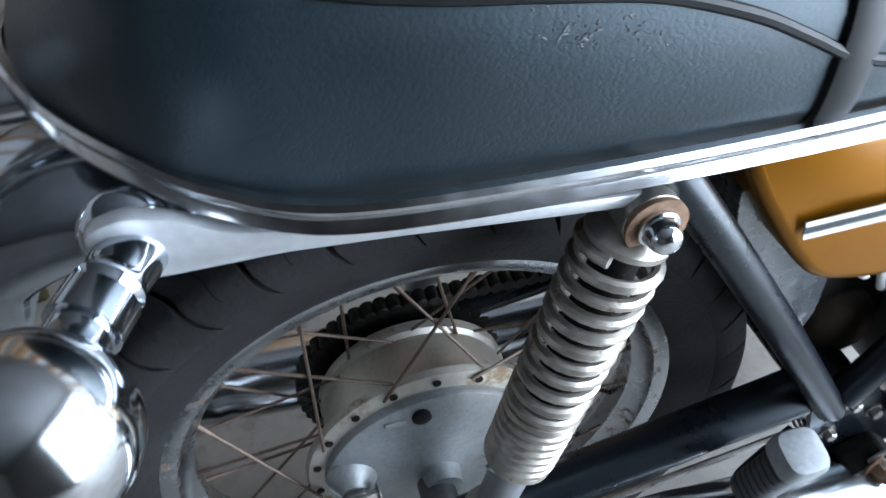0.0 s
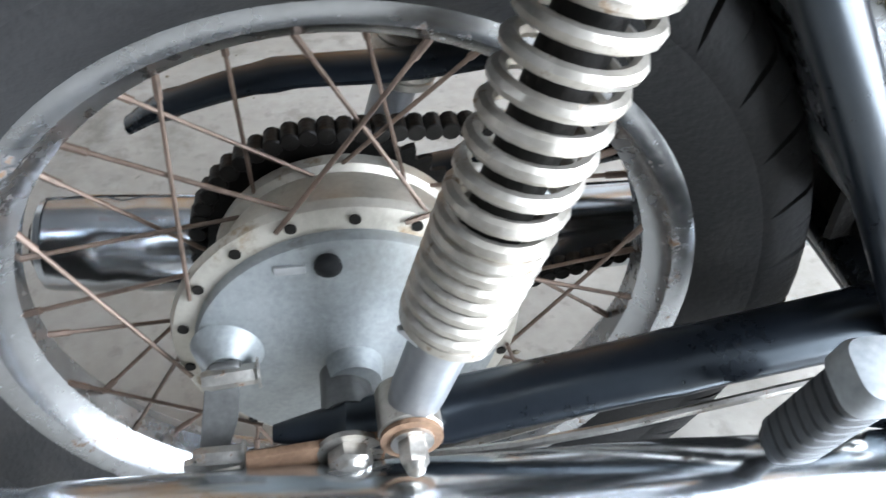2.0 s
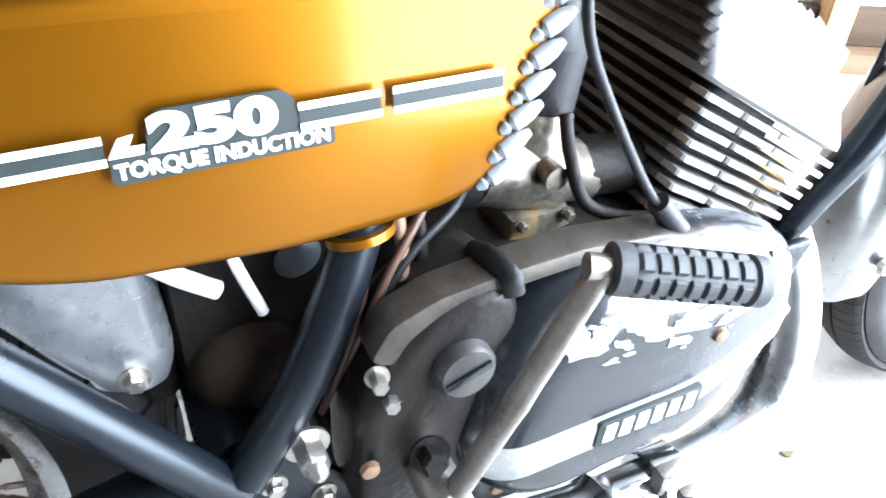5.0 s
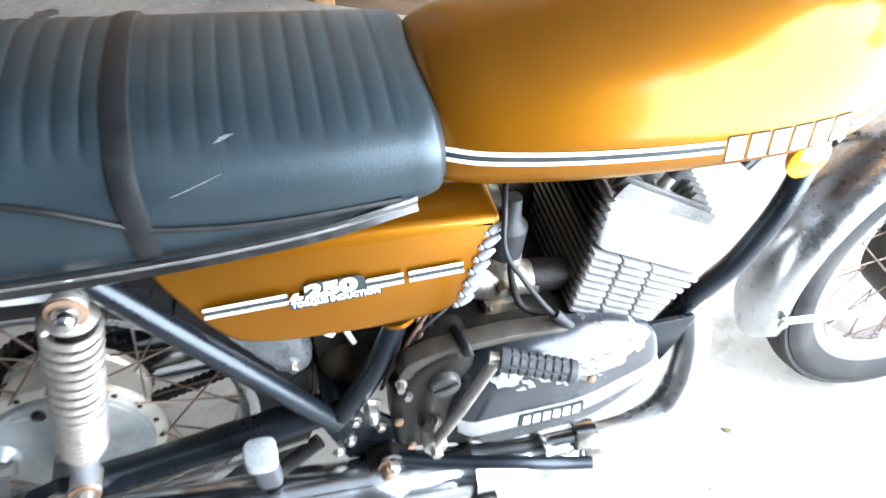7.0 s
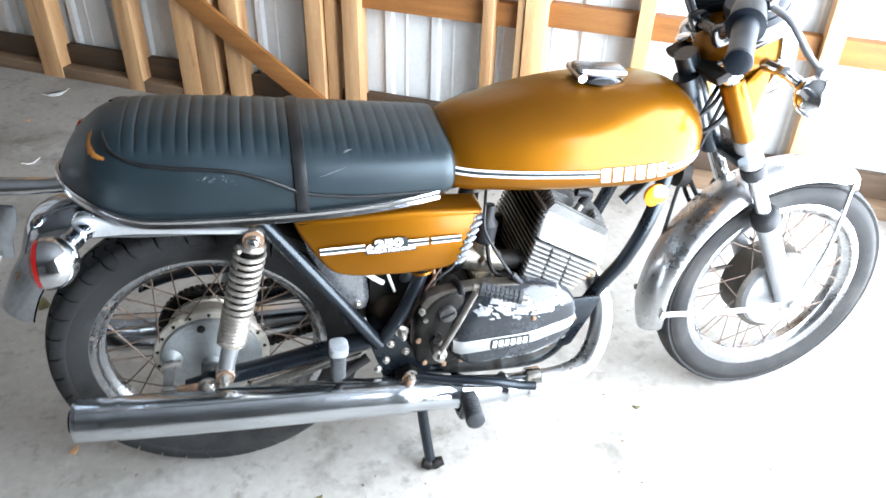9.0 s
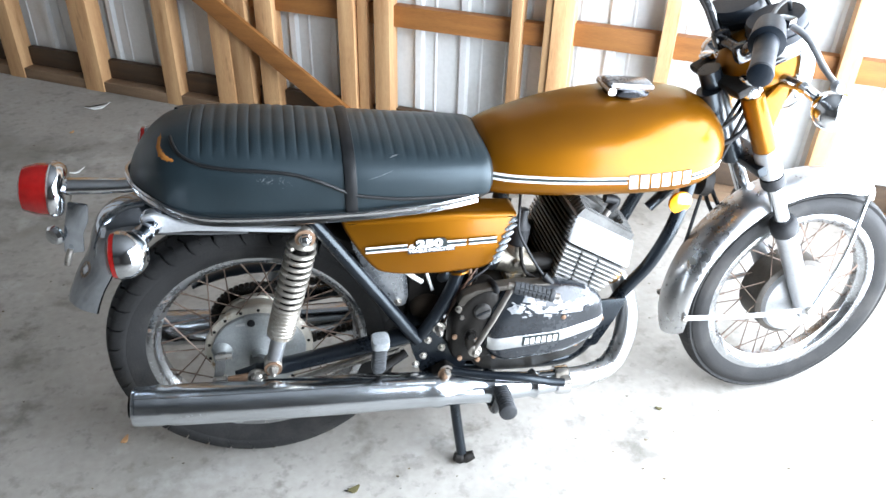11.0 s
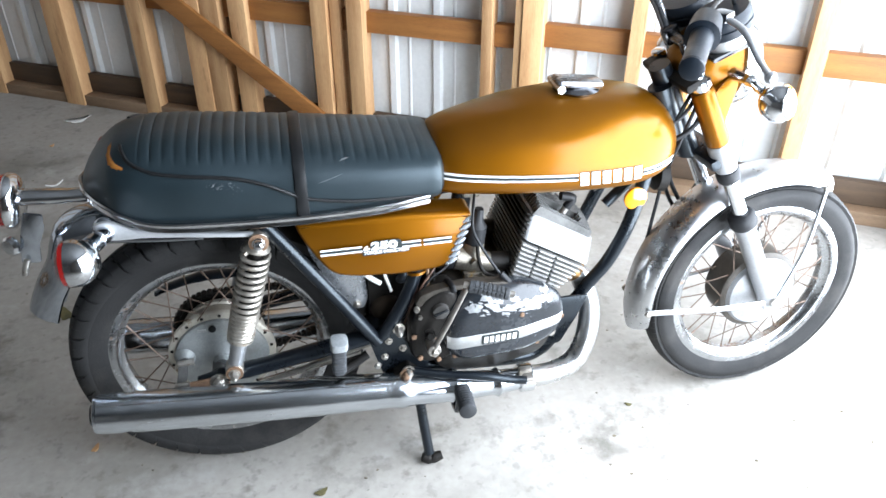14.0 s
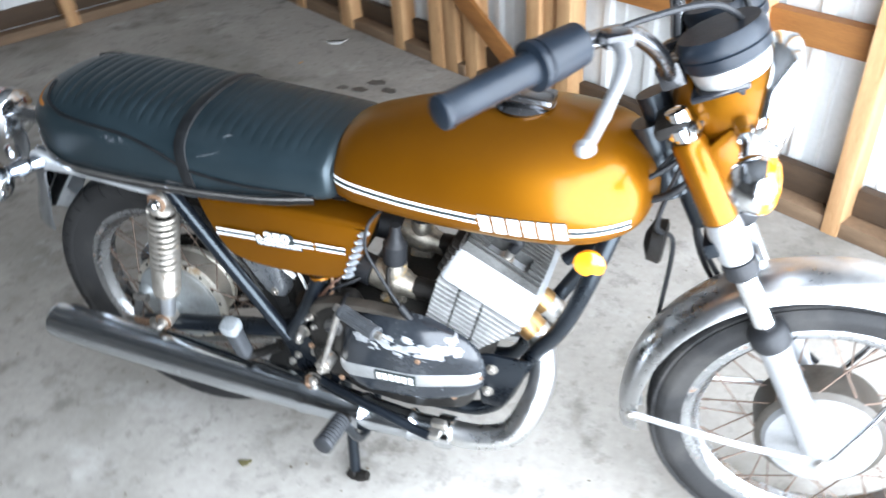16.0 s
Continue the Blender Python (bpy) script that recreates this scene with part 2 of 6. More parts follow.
M["oil_tank"] = surf("silver_tank_paint", (0.16, 0.172, 0.184), (0.30, 0.315, 0.33), 12, (0.2, 0.36), 0.75, 0.1, 120, spots=(0.15, 0.14, 0.13), spot_scale=12, spot_level=0.58)
M["heat_brown"] = surf("heat_browned_chrome", (0.22, 0.115, 0.040), (0.42, 0.26, 0.11), 12, (0.28, 0.45), 0.85, 0.05, 120)
M["rust_steel"] = surf("rusty_steel", (0.13, 0.075, 0.045), (0.30, 0.19, 0.12), 60, (0.5, 0.8), 0.35, 0.3, 300)
M["spoke"] = surf("dull_spoke_steel", (0.085, 0.062, 0.048), (0.23, 0.165, 0.13), 40, (0.4, 0.65), 0.6, 0.2, 200)
M["fin"] = surf("dark_fin_alloy", (0.06, 0.06, 0.058), (0.17, 0.17, 0.165), 18, (0.40, 0.58), 0.5, 0.2, 200)
M["bare_flake"] = surf("bare_flaked_metal", (0.20, 0.21, 0.22), (0.46, 0.47, 0.48), 60, (0.35, 0.5), 0.3, 0.2, 300)
M["spring"] = surf("spring_steel", (0.34, 0.31, 0.26), (0.58, 0.55, 0.50), 40, (0.28, 0.46), 0.8, 0.1, 200, spots=(0.20, 0.14, 0.09), spot_scale=38, spot_level=0.58)
M["zinc"] = surf("plated_bolt", (0.30, 0.28, 0.25), (0.55, 0.53, 0.49), 50, (0.25, 0.45), 0.9, 0.1, 300, spots=(0.20, 0.12, 0.07), spot_scale=80, spot_level=0.60)
M["white_paint"] = surf("white_decal", (0.74, 0.74, 0.71), (0.84, 0.84, 0.82), 30, (0.3, 0.45))
M["dark_decal"] = surf("dark_decal", (0.018, 0.024, 0.024), (0.028, 0.036, 0.036), 30, (0.4, 0.55), spec=0.25)
M["red_lens"] = surf("red_lens", (0.24, 0.006, 0.005), (0.36, 0.010, 0.008), 20, (0.08, 0.16), 0, 0, 90, coat=0.6)
M["amber_lens"] = surf("amber_lens", (0.75, 0.26, 0.008), (0.85, 0.33, 0.012), 20, (0.10, 0.20), 0, 0, 90, coat=0.6)
M["brown_hose"] = surf("stained_airbox", (0.012, 0.0085, 0.006), (0.034, 0.024, 0.016), 12, (0.6, 0.85), 0, 0.3, 160, spec=0.15)
M["dusty_case"] = surf("dusty_engine_case", (0.008, 0.0078, 0.0075), (0.028, 0.026, 0.023), 14, (0.30, 0.50), 0.1, 0.25, 160, spec=0.2)
lay_patches(M["dusty_case"], (0.09, 0.078, 0.062), 12, 0.60, 0.12, 0.35)
M["drum_alloy"] = surf("stained_drum_cover", (0.23, 0.25, 0.252), (0.41, 0.432, 0.432), 14, (0.40, 0.55), 0.5, 0.15, 260, spots=(0.13, 0.125, 0.11), spot_scale=11, spot_level=0.60, spot_rough=0.6)
lay_patches(M["drum_alloy"], (0.44, 0.46, 0.46), 18, 0.58, 0.12, 0.45)
lay_patches(M["drum_alloy"], (0.15, 0.13, 0.10), 6, 0.56, 0.14, 0.5)
M["brake_alloy"] = surf("dull_brake_alloy", (0.20, 0.205, 0.21), (0.32, 0.325, 0.33), 12, (0.42, 0.56), 0.45, 0.2, 240, spots=(0.10, 0.085, 0.07), spot_scale=14, spot_level=0.62)
M["gloss_black"] = surf("gloss_black_plastic", (0.006, 0.007, 0.009), (0.013, 0.014, 0.017), 14, (0.12, 0.24), 0, 0.04, 120, coat=0.3)
# chrome bar and cap: the dark they mirror is put into the base colour
M["dark_chrome"] = surf("dark_reflecting_chrome", (0.16, 0.165, 0.175), (0.28, 0.285, 0.30), 12, (0.18, 0.32), 1.0, 0.03, 120)
M["oil_stain"] = surf("oil_stained_concrete", (0.055, 0.05, 0.045), (0.16, 0.15, 0.135), 14, (0.4, 0.6), 0, 0.1, 60)
M["grit"] = surf("floor_grit", (0.05, 0.042, 0.03), (0.22, 0.18, 0.12), 30, (0.7, 0.9))

M["blue_chrome"] = surf("darkened_chrome", (0.38, 0.42, 0.47), (0.56, 0.60, 0.65), 9, (0.06, 0.16), 1.0, 0.03, 60, spots=(0.16, 0.12, 0.09), spot_scale=24, spot_level=0.70)
M["head_alloy"] = surf("dull_head_alloy", (0.22, 0.232, 0.240), (0.33, 0.345, 0.352), 16, (0.48, 0.62), 0.2, 0.2, 240)
M["fin_edge"] = surf("pale_fin_edge", (0.22, 0.22, 0.215), (0.40, 0.40, 0.39), 18, (0.42, 0.56), 0.4, 0.15, 200)
M["brown_wire"] = surf("brown_wire", (0.045, 0.022, 0.014), (0.10, 0.05, 0.03), 30, (0.4, 0.6))
M["brass"] = surf("carburettor_metal", (0.12, 0.108, 0.088), (0.30, 0.275, 0.23), 30, (0.3, 0.5), 0.7, 0.3, 240, spots=(0.30, 0.20, 0.08), spot_scale=30, spot_level=0.58)
M["pine"] = surf("pine_timber", (0.40, 0.20, 0.085), (0.66, 0.42, 0.21), 3.0, (0.55, 0.75), 0, 0.25, 60, stretch=(9, 9, 0.7), vary=0.25)
lay_patches(M["pine"], (0.22, 0.10, 0.038), 5, 0.60, 0.08, 0.5, stretch=(6, 6, 0.8))
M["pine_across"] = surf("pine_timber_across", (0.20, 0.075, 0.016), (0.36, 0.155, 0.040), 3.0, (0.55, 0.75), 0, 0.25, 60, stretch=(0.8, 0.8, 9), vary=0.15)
M["dark_board"] = surf("dark_stained_board", (0.040, 0.024, 0.014), (0.095, 0.060, 0.034), 4.0, (0.65, 0.85), 0, 0.3, 70, stretch=(0.9, 0.9, 8))
M["plate_wood"] = surf("weathered_plate", (0.13, 0.080, 0.045), (0.25, 0.165, 0.10), 4.0, (0.65, 0.85), 0, 0.3, 70, stretch=(0.9, 0.9, 8))
M["sheet"] = surf("zinc_wall_sheet", (0.60, 0.615, 0.61), (0.74, 0.755, 0.75), 1.6, (0.42, 0.6), 0.0, 0.06, 60, spots=(0.36, 0.34, 0.30), spot_scale=3.4, spot_level=0.67)
lay_patches(M["sheet"], (0.34, 0.30, 0.245), 5, 0.56, 0.16, 0.4, stretch=(1, 1, 0.35))
M["concrete"] = surf("concrete_floor", (0.272, 0.254, 0.228), (0.40, 0.382, 0.350), 2.2, (0.6, 0.82), 0, 0.25, 45, spots=(0.20, 0.186, 0.164), spot_scale=3.2, spot_level=0.61, spec=0.3)
lay_patches(M["concrete"], (0.170, 0.160, 0.138), 1.7, 0.49, 0.18, 0.7)
lay_patches(M["concrete"], (0.130, 0.122, 0.106), 7.0, 0.56, 0.12, 0.6)
lay_patches(M["concrete"], (0.50, 0.49, 0.47), 5.0, 0.58, 0.12, 0.5)
lay_patches(M["concrete"], (0.15, 0.14, 0.122), 24.0, 0.56, 0.10, 0.4)
lay_patches(M["concrete"], (0.10, 0.092, 0.082), 60.0, 0.68, 0.05, 0.6)
# tones of the unseen walls and ceiling, set to limit bounced light
M["unseen_wall"] = surf("unseen_dark_wall", (0.12, 0.116, 0.110), (0.20, 0.195, 0.185), 2, (0.6, 0.8), 0, 0.1, 30)
M["roof"] = surf("unseen_dark_roof", (0.085, 0.088, 0.090), (0.13, 0.134, 0.138), 2, (0.6, 0.8), 0, 0.1, 30)
M["ground"] = surf("pale_gravel", (0.36, 0.33, 0.29), (0.50, 0.47, 0.42), 0.8, (0.8, 0.95), 0, 0.3, 25)
M["grip_rubber"] = surf("worn_grip_rubber", (0.003, 0.0055, 0.0095), (0.008, 0.0130, 0.0200), 20, (0.36, 0.5), 0, 0.15, 240, spec=0.28)
M["dial"] = surf("dial_face", (0.012, 0.012, 0.013), (0.02, 0.02, 0.021), 30, (0.2, 0.3), coat=0.8)
M["leaf"] = surf("dry_leaf", (0.06, 0.055, 0.02), (0.14, 0.12, 0.05), 40, (0.7, 0.9))
M["elbow_grey"] = surf("blue_grey_rubber", (0.045, 0.055, 0.065), (0.10, 0.115, 0.13), 20, (0.3, 0.45), 0, 0.1, 120)
M["vent"] = surf("grey_vent_plastic", (0.26, 0.285, 0.31), (0.40, 0.43, 0.46), 30, (0.25, 0.42), 0.4)


# ---- mesh helpers ----
BASE = {}


def thing(name, at, label, category, group=""):
    """A top-level Empty at the base of a thing."""
    ob = new(name)
    ob.location = at
    ob.empty_display_size = 0.05
    BASE[ob.name] = Vector(at)
    return tagged(ob, label, category, group)


def part(name, bm, material, parent=None, label="", smooth=True):
    """One bmesh in world coordinates as one mesh object under a thing or a part."""
    me = bpy.data.meshes.new(name)
    bmesh.ops.recalc_face_normals(bm, faces=bm.faces)
    bm.to_mesh(me)
    bm.free()
    me.materials.append(M[material] if isinstance(material, str) else material)
    if smooth:
        me.shade_smooth()
        me.set_sharp_from_angle(angle=radians(38))
    ob = new(name, me)
    if parent is not None:
        ob.parent = parent
        root = parent
        while root.parent is not None:
            root = root.parent
        if parent is root and parent.type == "EMPTY":
            ob.matrix_parent_inverse = Matrix.Translation(-BASE[root.name])
    return tagged(ob, label)


def catmull(points, per=6):
    """A smooth run of points through the given ones."""
    p = [Vector(q) for q in points]
    p = [2 * p[0] - p[1]] + p + [2 * p[-1] - p[-2]]
    out = []
    for i in range(1, len(p) - 2):
        for k in range(per):
            t = k / per
            a, b, c, d = p[i - 1 : i + 3]
            out.append(0.5 * (2 * b + (c - a) * t + (2 * a - 5 * b + 4 * c - d) * t * t + (3 * b - a - 3 * c + d) * t**3))
    return out + [p[-2]]


def sweep(bm, path, radius, sides=12, flat=1.0, up=None):
    """A capped tube along a path; radius may be one number or one per point; flat squeezes it along the second axis."""
    path = [Vector(p) for p in path]
    radii = radius if isinstance(radius, (list, tuple)) else [radius] * len(path)
    t0 = (path[1] - path[0]).normalized()
    side = t0.cross(Vector(up)) if up else t0.orthogonal()
    side.normalize()
    rings = []
    for i, p in enumerate(path):
        t = (path[min(i + 1, len(path) - 1)] - path[max(i - 1, 0)]).normalized()
        side = (side - t * side.dot(t)).normalized()
        other = t.cross(side)
        rings.append([bm.verts.new(p + radii[i] * (math.cos(a) * side + flat * math.sin(a) * other)) for a in (2 * math.pi * k / sides for k in range(sides))])
    for r, s in zip(rings, rings[1:]):
        for k in range(sides):
            bm.faces.new((r[k], r[(k + 1) % sides], s[(k + 1) % sides], s[k]))
    bm.faces.new(rings[0][::-1])
    bm.faces.new(rings[-1])
    return bm


def tube(points, radius, sides=12, per=6, flat=1.0, up=None):
    path = catmull(points, per) if per > 1 else points
    if isinstance(radius, (list, tuple)):
        n = len(points) - 1
        radius = [radius[min(int(i / len(path) * n), n - 1)] * (1 - (f := i / (len(path) - 1) * n - min(int(i / (len(path) - 1) * n), n - 1))) + radius[min(min(int(i / (len(path) - 1) * n), n - 1) + 1, n)] * f for i in range(len(path))]
    return sweep(bmesh.new(), path, radius, sides, flat, up)


def lathe(profile, centre, axis, sides=32, bm=None, closed=False):
    """A body of revolution: profile rows of (distance along the axis, radius)."""
    bm = bm or bmesh.new()
    centre, axis = Vector(centre), Vector(axis).normalized()
    u = axis.orthogonal().normalized()
    v = axis.cross(u)
    rings = [[bm.verts.new(centre + axis * h + max(r, 1e-5) * (math.cos(a) * u + math.sin(a) * v)) for a in (2 * math.pi * k / sides for k in range(sides))] for h, r in profile]
    pairs = list(zip(rings, rings[1:])) + ([(rings[-1], rings[0])] if closed else [])
    for r, s in pairs:
        for k in range(sides):
            bm.faces.new((r[k], r[(k + 1) % sides], s[(k + 1) % sides], s[k]))
    if not closed:
        bm.faces.new(rings[0][::-1])
        bm.faces.new(rings[-1])
    return bm


def turned(profile, per=5):
    """A turned profile with its corners eased, for bright rounded metal."""
    return [(p.x, p.z) for p in catmull([(a, 0, r) for a, r in profile], per)]


def loft(rings, bm=None, caps=True):
    bm = bm or bmesh.new()
    made = [[bm.verts.new(p) for p in ring] for ring in rings]
    n = len(made[0])
    for r, s in zip(made, made[1:]):
        for k in range(n):
            bm.faces.new((r[k], r[(k + 1) % n], s[(k + 1) % n], s[k]))
    if caps:
        bm.faces.new(made[0][::-1])
        bm.faces.new(made[-1])
    return bm


def block(centre, size, bevel=0.002, m=None, bm=None):
    """A box with bevelled edges, turned by m about its centre."""
    own = bmesh.new()
    bmesh.ops.create_cube(own, size=1.0, matrix=Matrix.Diagonal((*size, 1)))
    if bevel:
        bmesh.ops.bevel(own, geom=own.edges[:], offset=bevel, segments=2, affect="EDGES", profile=0.6)
    bmesh.ops.transform(own, matrix=Matrix.Translation(centre) @ (m or Matrix()), verts=own.verts)
    if bm is None:
        return own
    me = bpy.data.meshes.new("temporary")
    own.to_mesh(me)
    own.free()
    bm.from_mesh(me)
    bpy.data.meshes.remove(me)
    return bm


def plate(outline, y0, y1, bevel=0.003, bm=None, segments=2):
    """An outline of (x, z) pushed through from y0 to y1, with rounded rims."""
    own = bmesh.new()
    front = [own.verts.new((x, y0, z)) for x, z in outline]
    back = [own.verts.new((x, y1, z)) for x, z in outline]
    own.faces.new(front)
    own.faces.new(back[::-1])
    n = len(outline)
    for k in range(n):
        own.faces.new((front[k], back[k], back[(k + 1) % n], front[(k + 1) % n]))
    bmesh.ops.recalc_face_normals(own, faces=own.faces)
    if bevel:
        rim = [e for e in own.edges if abs(e.verts[0].co.y - e.verts[1].co.y) < 1e-6]
        bmesh.ops.bevel(own, geom=rim, offset=bevel, segments=segments, affect="EDGES", profile=0.5)
    if bm is None:
        return own
    me = bpy.data.meshes.new("temporary")
    own.to_mesh(me)
    own.free()
    bm.from_mesh(me)
    bpy.data.meshes.remove(me)
    return bm


def round_corners(points, radius, steps=4):
    """A closed outline whose corners are rounded by short arcs."""
    p, out = [Vector(q) for q in points], []
    for i, b in enumerate(p):
        a, c = p[i - 1], p[(i + 1) % len(p)]
        r = radius[i] if isinstance(radius, (list, tuple)) else radius
        r = min(r, (a - b).length * 0.45, (c - b).length * 0.45)
        s, e = b + (a - b).normalized() * r, b + (c - b).normalized() * r
        out += [tuple((1 - t) ** 2 * s + 2 * t * (1 - t) * b + t * t * e) for t in (k / steps for k in range(steps + 1))]
    return out


def spline_table(rows, x):
    """Values at x on a smooth run through the rows."""
    i = max(0, min(len(rows) - 2, sum(r[0] <= x for r in rows) - 1))
    a, b = rows[i], rows[i + 1]
    h = b[0] - a[0]
    t = min(1.0, max(0.0, (x - a[0]) / h))

    def slope(k, c):
        if k == 0 or k == len(rows) - 1:
            q, p = (rows[1], rows[0]) if k == 0 else (rows[-1], rows[-2])
            return (q[c] - p[c]) / (q[0] - p[0])
        return (rows[k + 1][c] - rows[k - 1][c]) / (rows[k + 1][0] - rows[k - 1][0])

    out = []
    for c in range(1, len(a)):
        m0, m1 = slope(i, c) * h, slope(i + 1, c) * h
        out.append((2 * t**3 - 3 * t**2 + 1) * a[c] + (t**3 - 2 * t**2 + t) * m0 + (-2 * t**3 + 3 * t**2) * b[c] + (t**3 - t**2) * m1)
    return out


def power(v, e):
    return math.copysign(abs(v) ** e, v)


def bolt(centre, axis, radius, height, parent, material="zinc", dome=False, name="bolt", label=""):
    """A hexagon head on a washer."""
    bm = lathe([(0, radius * 1.45), (radius * 0.25, radius * 1.45)], centre, axis, 20)
    lathe([(radius * 0.2, radius), (height * 0.85, radius), (height, radius * 0.8)], centre, axis, 6, bm)
    if dome:
        lathe([(height * 0.9, radius * 0.78), (height * 1.25, radius * 0.6), (height * 1.4, radius * 0.2)], centre, axis, 14, bm)
    return part(name, bm, material, parent, label)


# ---- the garage ----
def setting(name, bm, material, smooth=False):
    return tagged(part(name, bm, material, smooth=smooth), kind="structure")


def in_garage(bm):
    bmesh.ops.transform(bm, matrix=GARAGE, verts=bm.verts)
    return bm


def garage_box(s0, s1, n0, n1, z0, z1, bevel=0.002):
    return in_garage(block(((s0 + s1) / 2, (n0 + n1) / 2, (z0 + z1) / 2), (s1 - s0, n1 - n0, z1 - z0), bevel))


floor = tagged(setting("floor", garage_box(-0.1, LENGTH + 0.1, -0.14, DEPTH + 0.1, -0.12, 0.0, 0), "concrete"), "pale stained concrete garage floor with scattered dirt", "floor")
bm = bmesh.new()
bmesh.ops.create_grid(bm, x_segments=2, y_segments=2, size=400, matrix=Matrix.Translation((0, 0, -0.125)))
tagged(setting("ground", bm, "ground"), "pale gravel ground outside the garage", "ground")


def ribbed_sheet(s0, s1, n, height, pitch=0.19, across=False, thick=0.006):
    """Folded steel cladding with narrow upright ribs."""
    profile, s = [], s0
    while s < s1:
        for ds, dn in ((0.0, 0.0), (0.045, 0.0), (0.055, 0.016), (0.080, 0.016), (0.090, 0.0), (0.130, 0.0), (0.134, 0.004), (0.140, 0.004), (0.144, 0.0)):
            if s + ds < s1:
                profile.append((s + ds, n + dn))
        s += pitch
    profile.append((s1, n))
    bm = bmesh.new()
    rows = []
    for dz in (0.0, height):
        rows.append([bm.verts.new((q, m, dz) if not across else (m, q, dz)) for q, m in profile])
        rows.append([bm.verts.new((q, m - thick, dz) if not across else (m - thick, q, dz)) for q, m in profile])
    a, b, c, d = rows[0], rows[1], rows[2], rows[3]
    for k in range(len(profile) - 1):
        bm.faces.new((a[k], a[k + 1], c[k + 1], c[k]))
        bm.faces.new((b[k + 1], b[k], d[k], d[k + 1]))
        bm.faces.new((b[k], b[k + 1], a[k + 1], a[k]))
        bm.faces.new((c[k], c[k + 1], d[k + 1], d[k]))
    bm.faces.new((a[0], c[0], d[0], b[0]))
    bm.faces.new((a[-1], b[-1], d[-1], c[-1]))
    return in_garage(bm)


wall = tagged(setting("wall_north", ribbed_sheet(-0.1, LENGTH + 0.1, -0.115, HEIGHT), "sheet", True), "ribbed zinc sheet wall behind open timber studs", "wall")
wall_left = tagged(setting("wall_west", ribbed_sheet(-0.11, DEPTH + 0.1, -0.11, HEIGHT, across=True), "sheet", True), "ribbed zinc sheet side wall", "wall")
# the closed wall, and the open one: a lintel and a nib on each side of the door
# these and the ceiling are unseen, added and kept dark against bounced light
tagged(setting("wall_south", garage_box(-0.1, LENGTH, DEPTH, DEPTH + 0.1, 0, HEIGHT, 0), "unseen_wall"), "plain dark wall added out of view", "wall")
setting("wall_east_nib_far", garage_box(LENGTH, LENGTH + 0.1, -0.1, 0.12, 0, 2.2, 0), "unseen_wall")
setting("wall_east_lintel", garage_box(LENGTH, LENGTH + 0.1, -0.1, DEPTH + 0.1, 2.2, HEIGHT, 0), "unseen_wall")
setting("wall_east_nib_near", garage_box(LENGTH, LENGTH + 0.1, 2.58, DEPTH + 0.1, 0, 2.2, 0), "unseen_wall")
setting("ceiling", garage_box(-0.15, LENGTH + 0.15, -0.16, DEPTH + 0.15, HEIGHT, HEIGHT + 0.08, 0), "roof")

# timber framing: start, end and setback of each upright along the wall
STUDS = ((0.14, 0.22, 0.0), (0.70, 0.79, 0.0), (1.155, 1.262, 0.0), (1.613, 1.692, 0.005), (1.900, 1.990, 0.0), (1.993, 2.080, 0.004), (2.125, 2.205, 0.012), (2.510, 2.580, 0.0), (2.586, 2.628, 0.02), (2.667, 2.733, 0.0), (3.215, 3.256, 0.006), (3.340, 3.366, 0.010), (3.370, 3.447, 0.0), (3.757, 3.806, 0.0), (4.340, 4.398, 0.0), (4.78, 4.838, 0.0))
for s0, s1, back in STUDS:
    part("wall_stud", garage_box(s0, s1, -0.085, -back, 0.0, HEIGHT, 0.003), "pine", wall)
for s0, s1 in zip([-0.1] + [b for _, b, _ in STUDS], [a for a, _, _ in STUDS] + [LENGTH]):
    if s1 - s0 > 0.03:
        part("bottom_plate", garage_box(s0, s1, -0.085, -0.006, 0.0, 0.05, 0.002), "plate_wood", wall)
        if s1 > 1.0:
            low = 0.492 + 0.02 * (s0 > 3.4)
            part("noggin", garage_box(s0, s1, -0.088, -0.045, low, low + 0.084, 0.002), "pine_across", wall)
for s0, s1 in zip([-0.1] + [b for _, b, _ in STUDS], [a for a, _, _ in STUDS] + [LENGTH]):
    if s1 - s0 > 0.03:
        part("foot_board", garage_box(s0 + 0.001, s1 - 0.001, -0.096, -0.062, 0.052, 0.140, 0.002), "dark_board", wall)
# diagonal brace let across the studs
ang = math.atan2(-0.28, 0.42)
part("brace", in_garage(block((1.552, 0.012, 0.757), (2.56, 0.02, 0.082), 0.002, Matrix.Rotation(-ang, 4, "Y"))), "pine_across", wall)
for k in range(8):
    part("wall_stud", garage_box(-0.085, 0.0, 0.35 + 0.62 * k, 0.42 + 0.62 * k, 0, HEIGHT, 0.003), "pine", wall_left)
part("bottom_plate", garage_box(-0.085, -0.004, 0.002, DEPTH, 0, 0.05, 0.002), "plate_wood", wall_left)
part("foot_board", garage_box(-0.104, -0.088, 0.002, DEPTH, 0.052, 0.150, 0.002), "dark_board", wall_left)

# ---- the motorcycle ----
bike = thing("motorcycle", (0.66, 0, 0), "gold two-stroke twin motorcycle with black seat, worn chrome and rust", "motorcycle")


def place(bm, m):
    bmesh.ops.transform(bm, matrix=m, verts=bm.verts)
    return bm


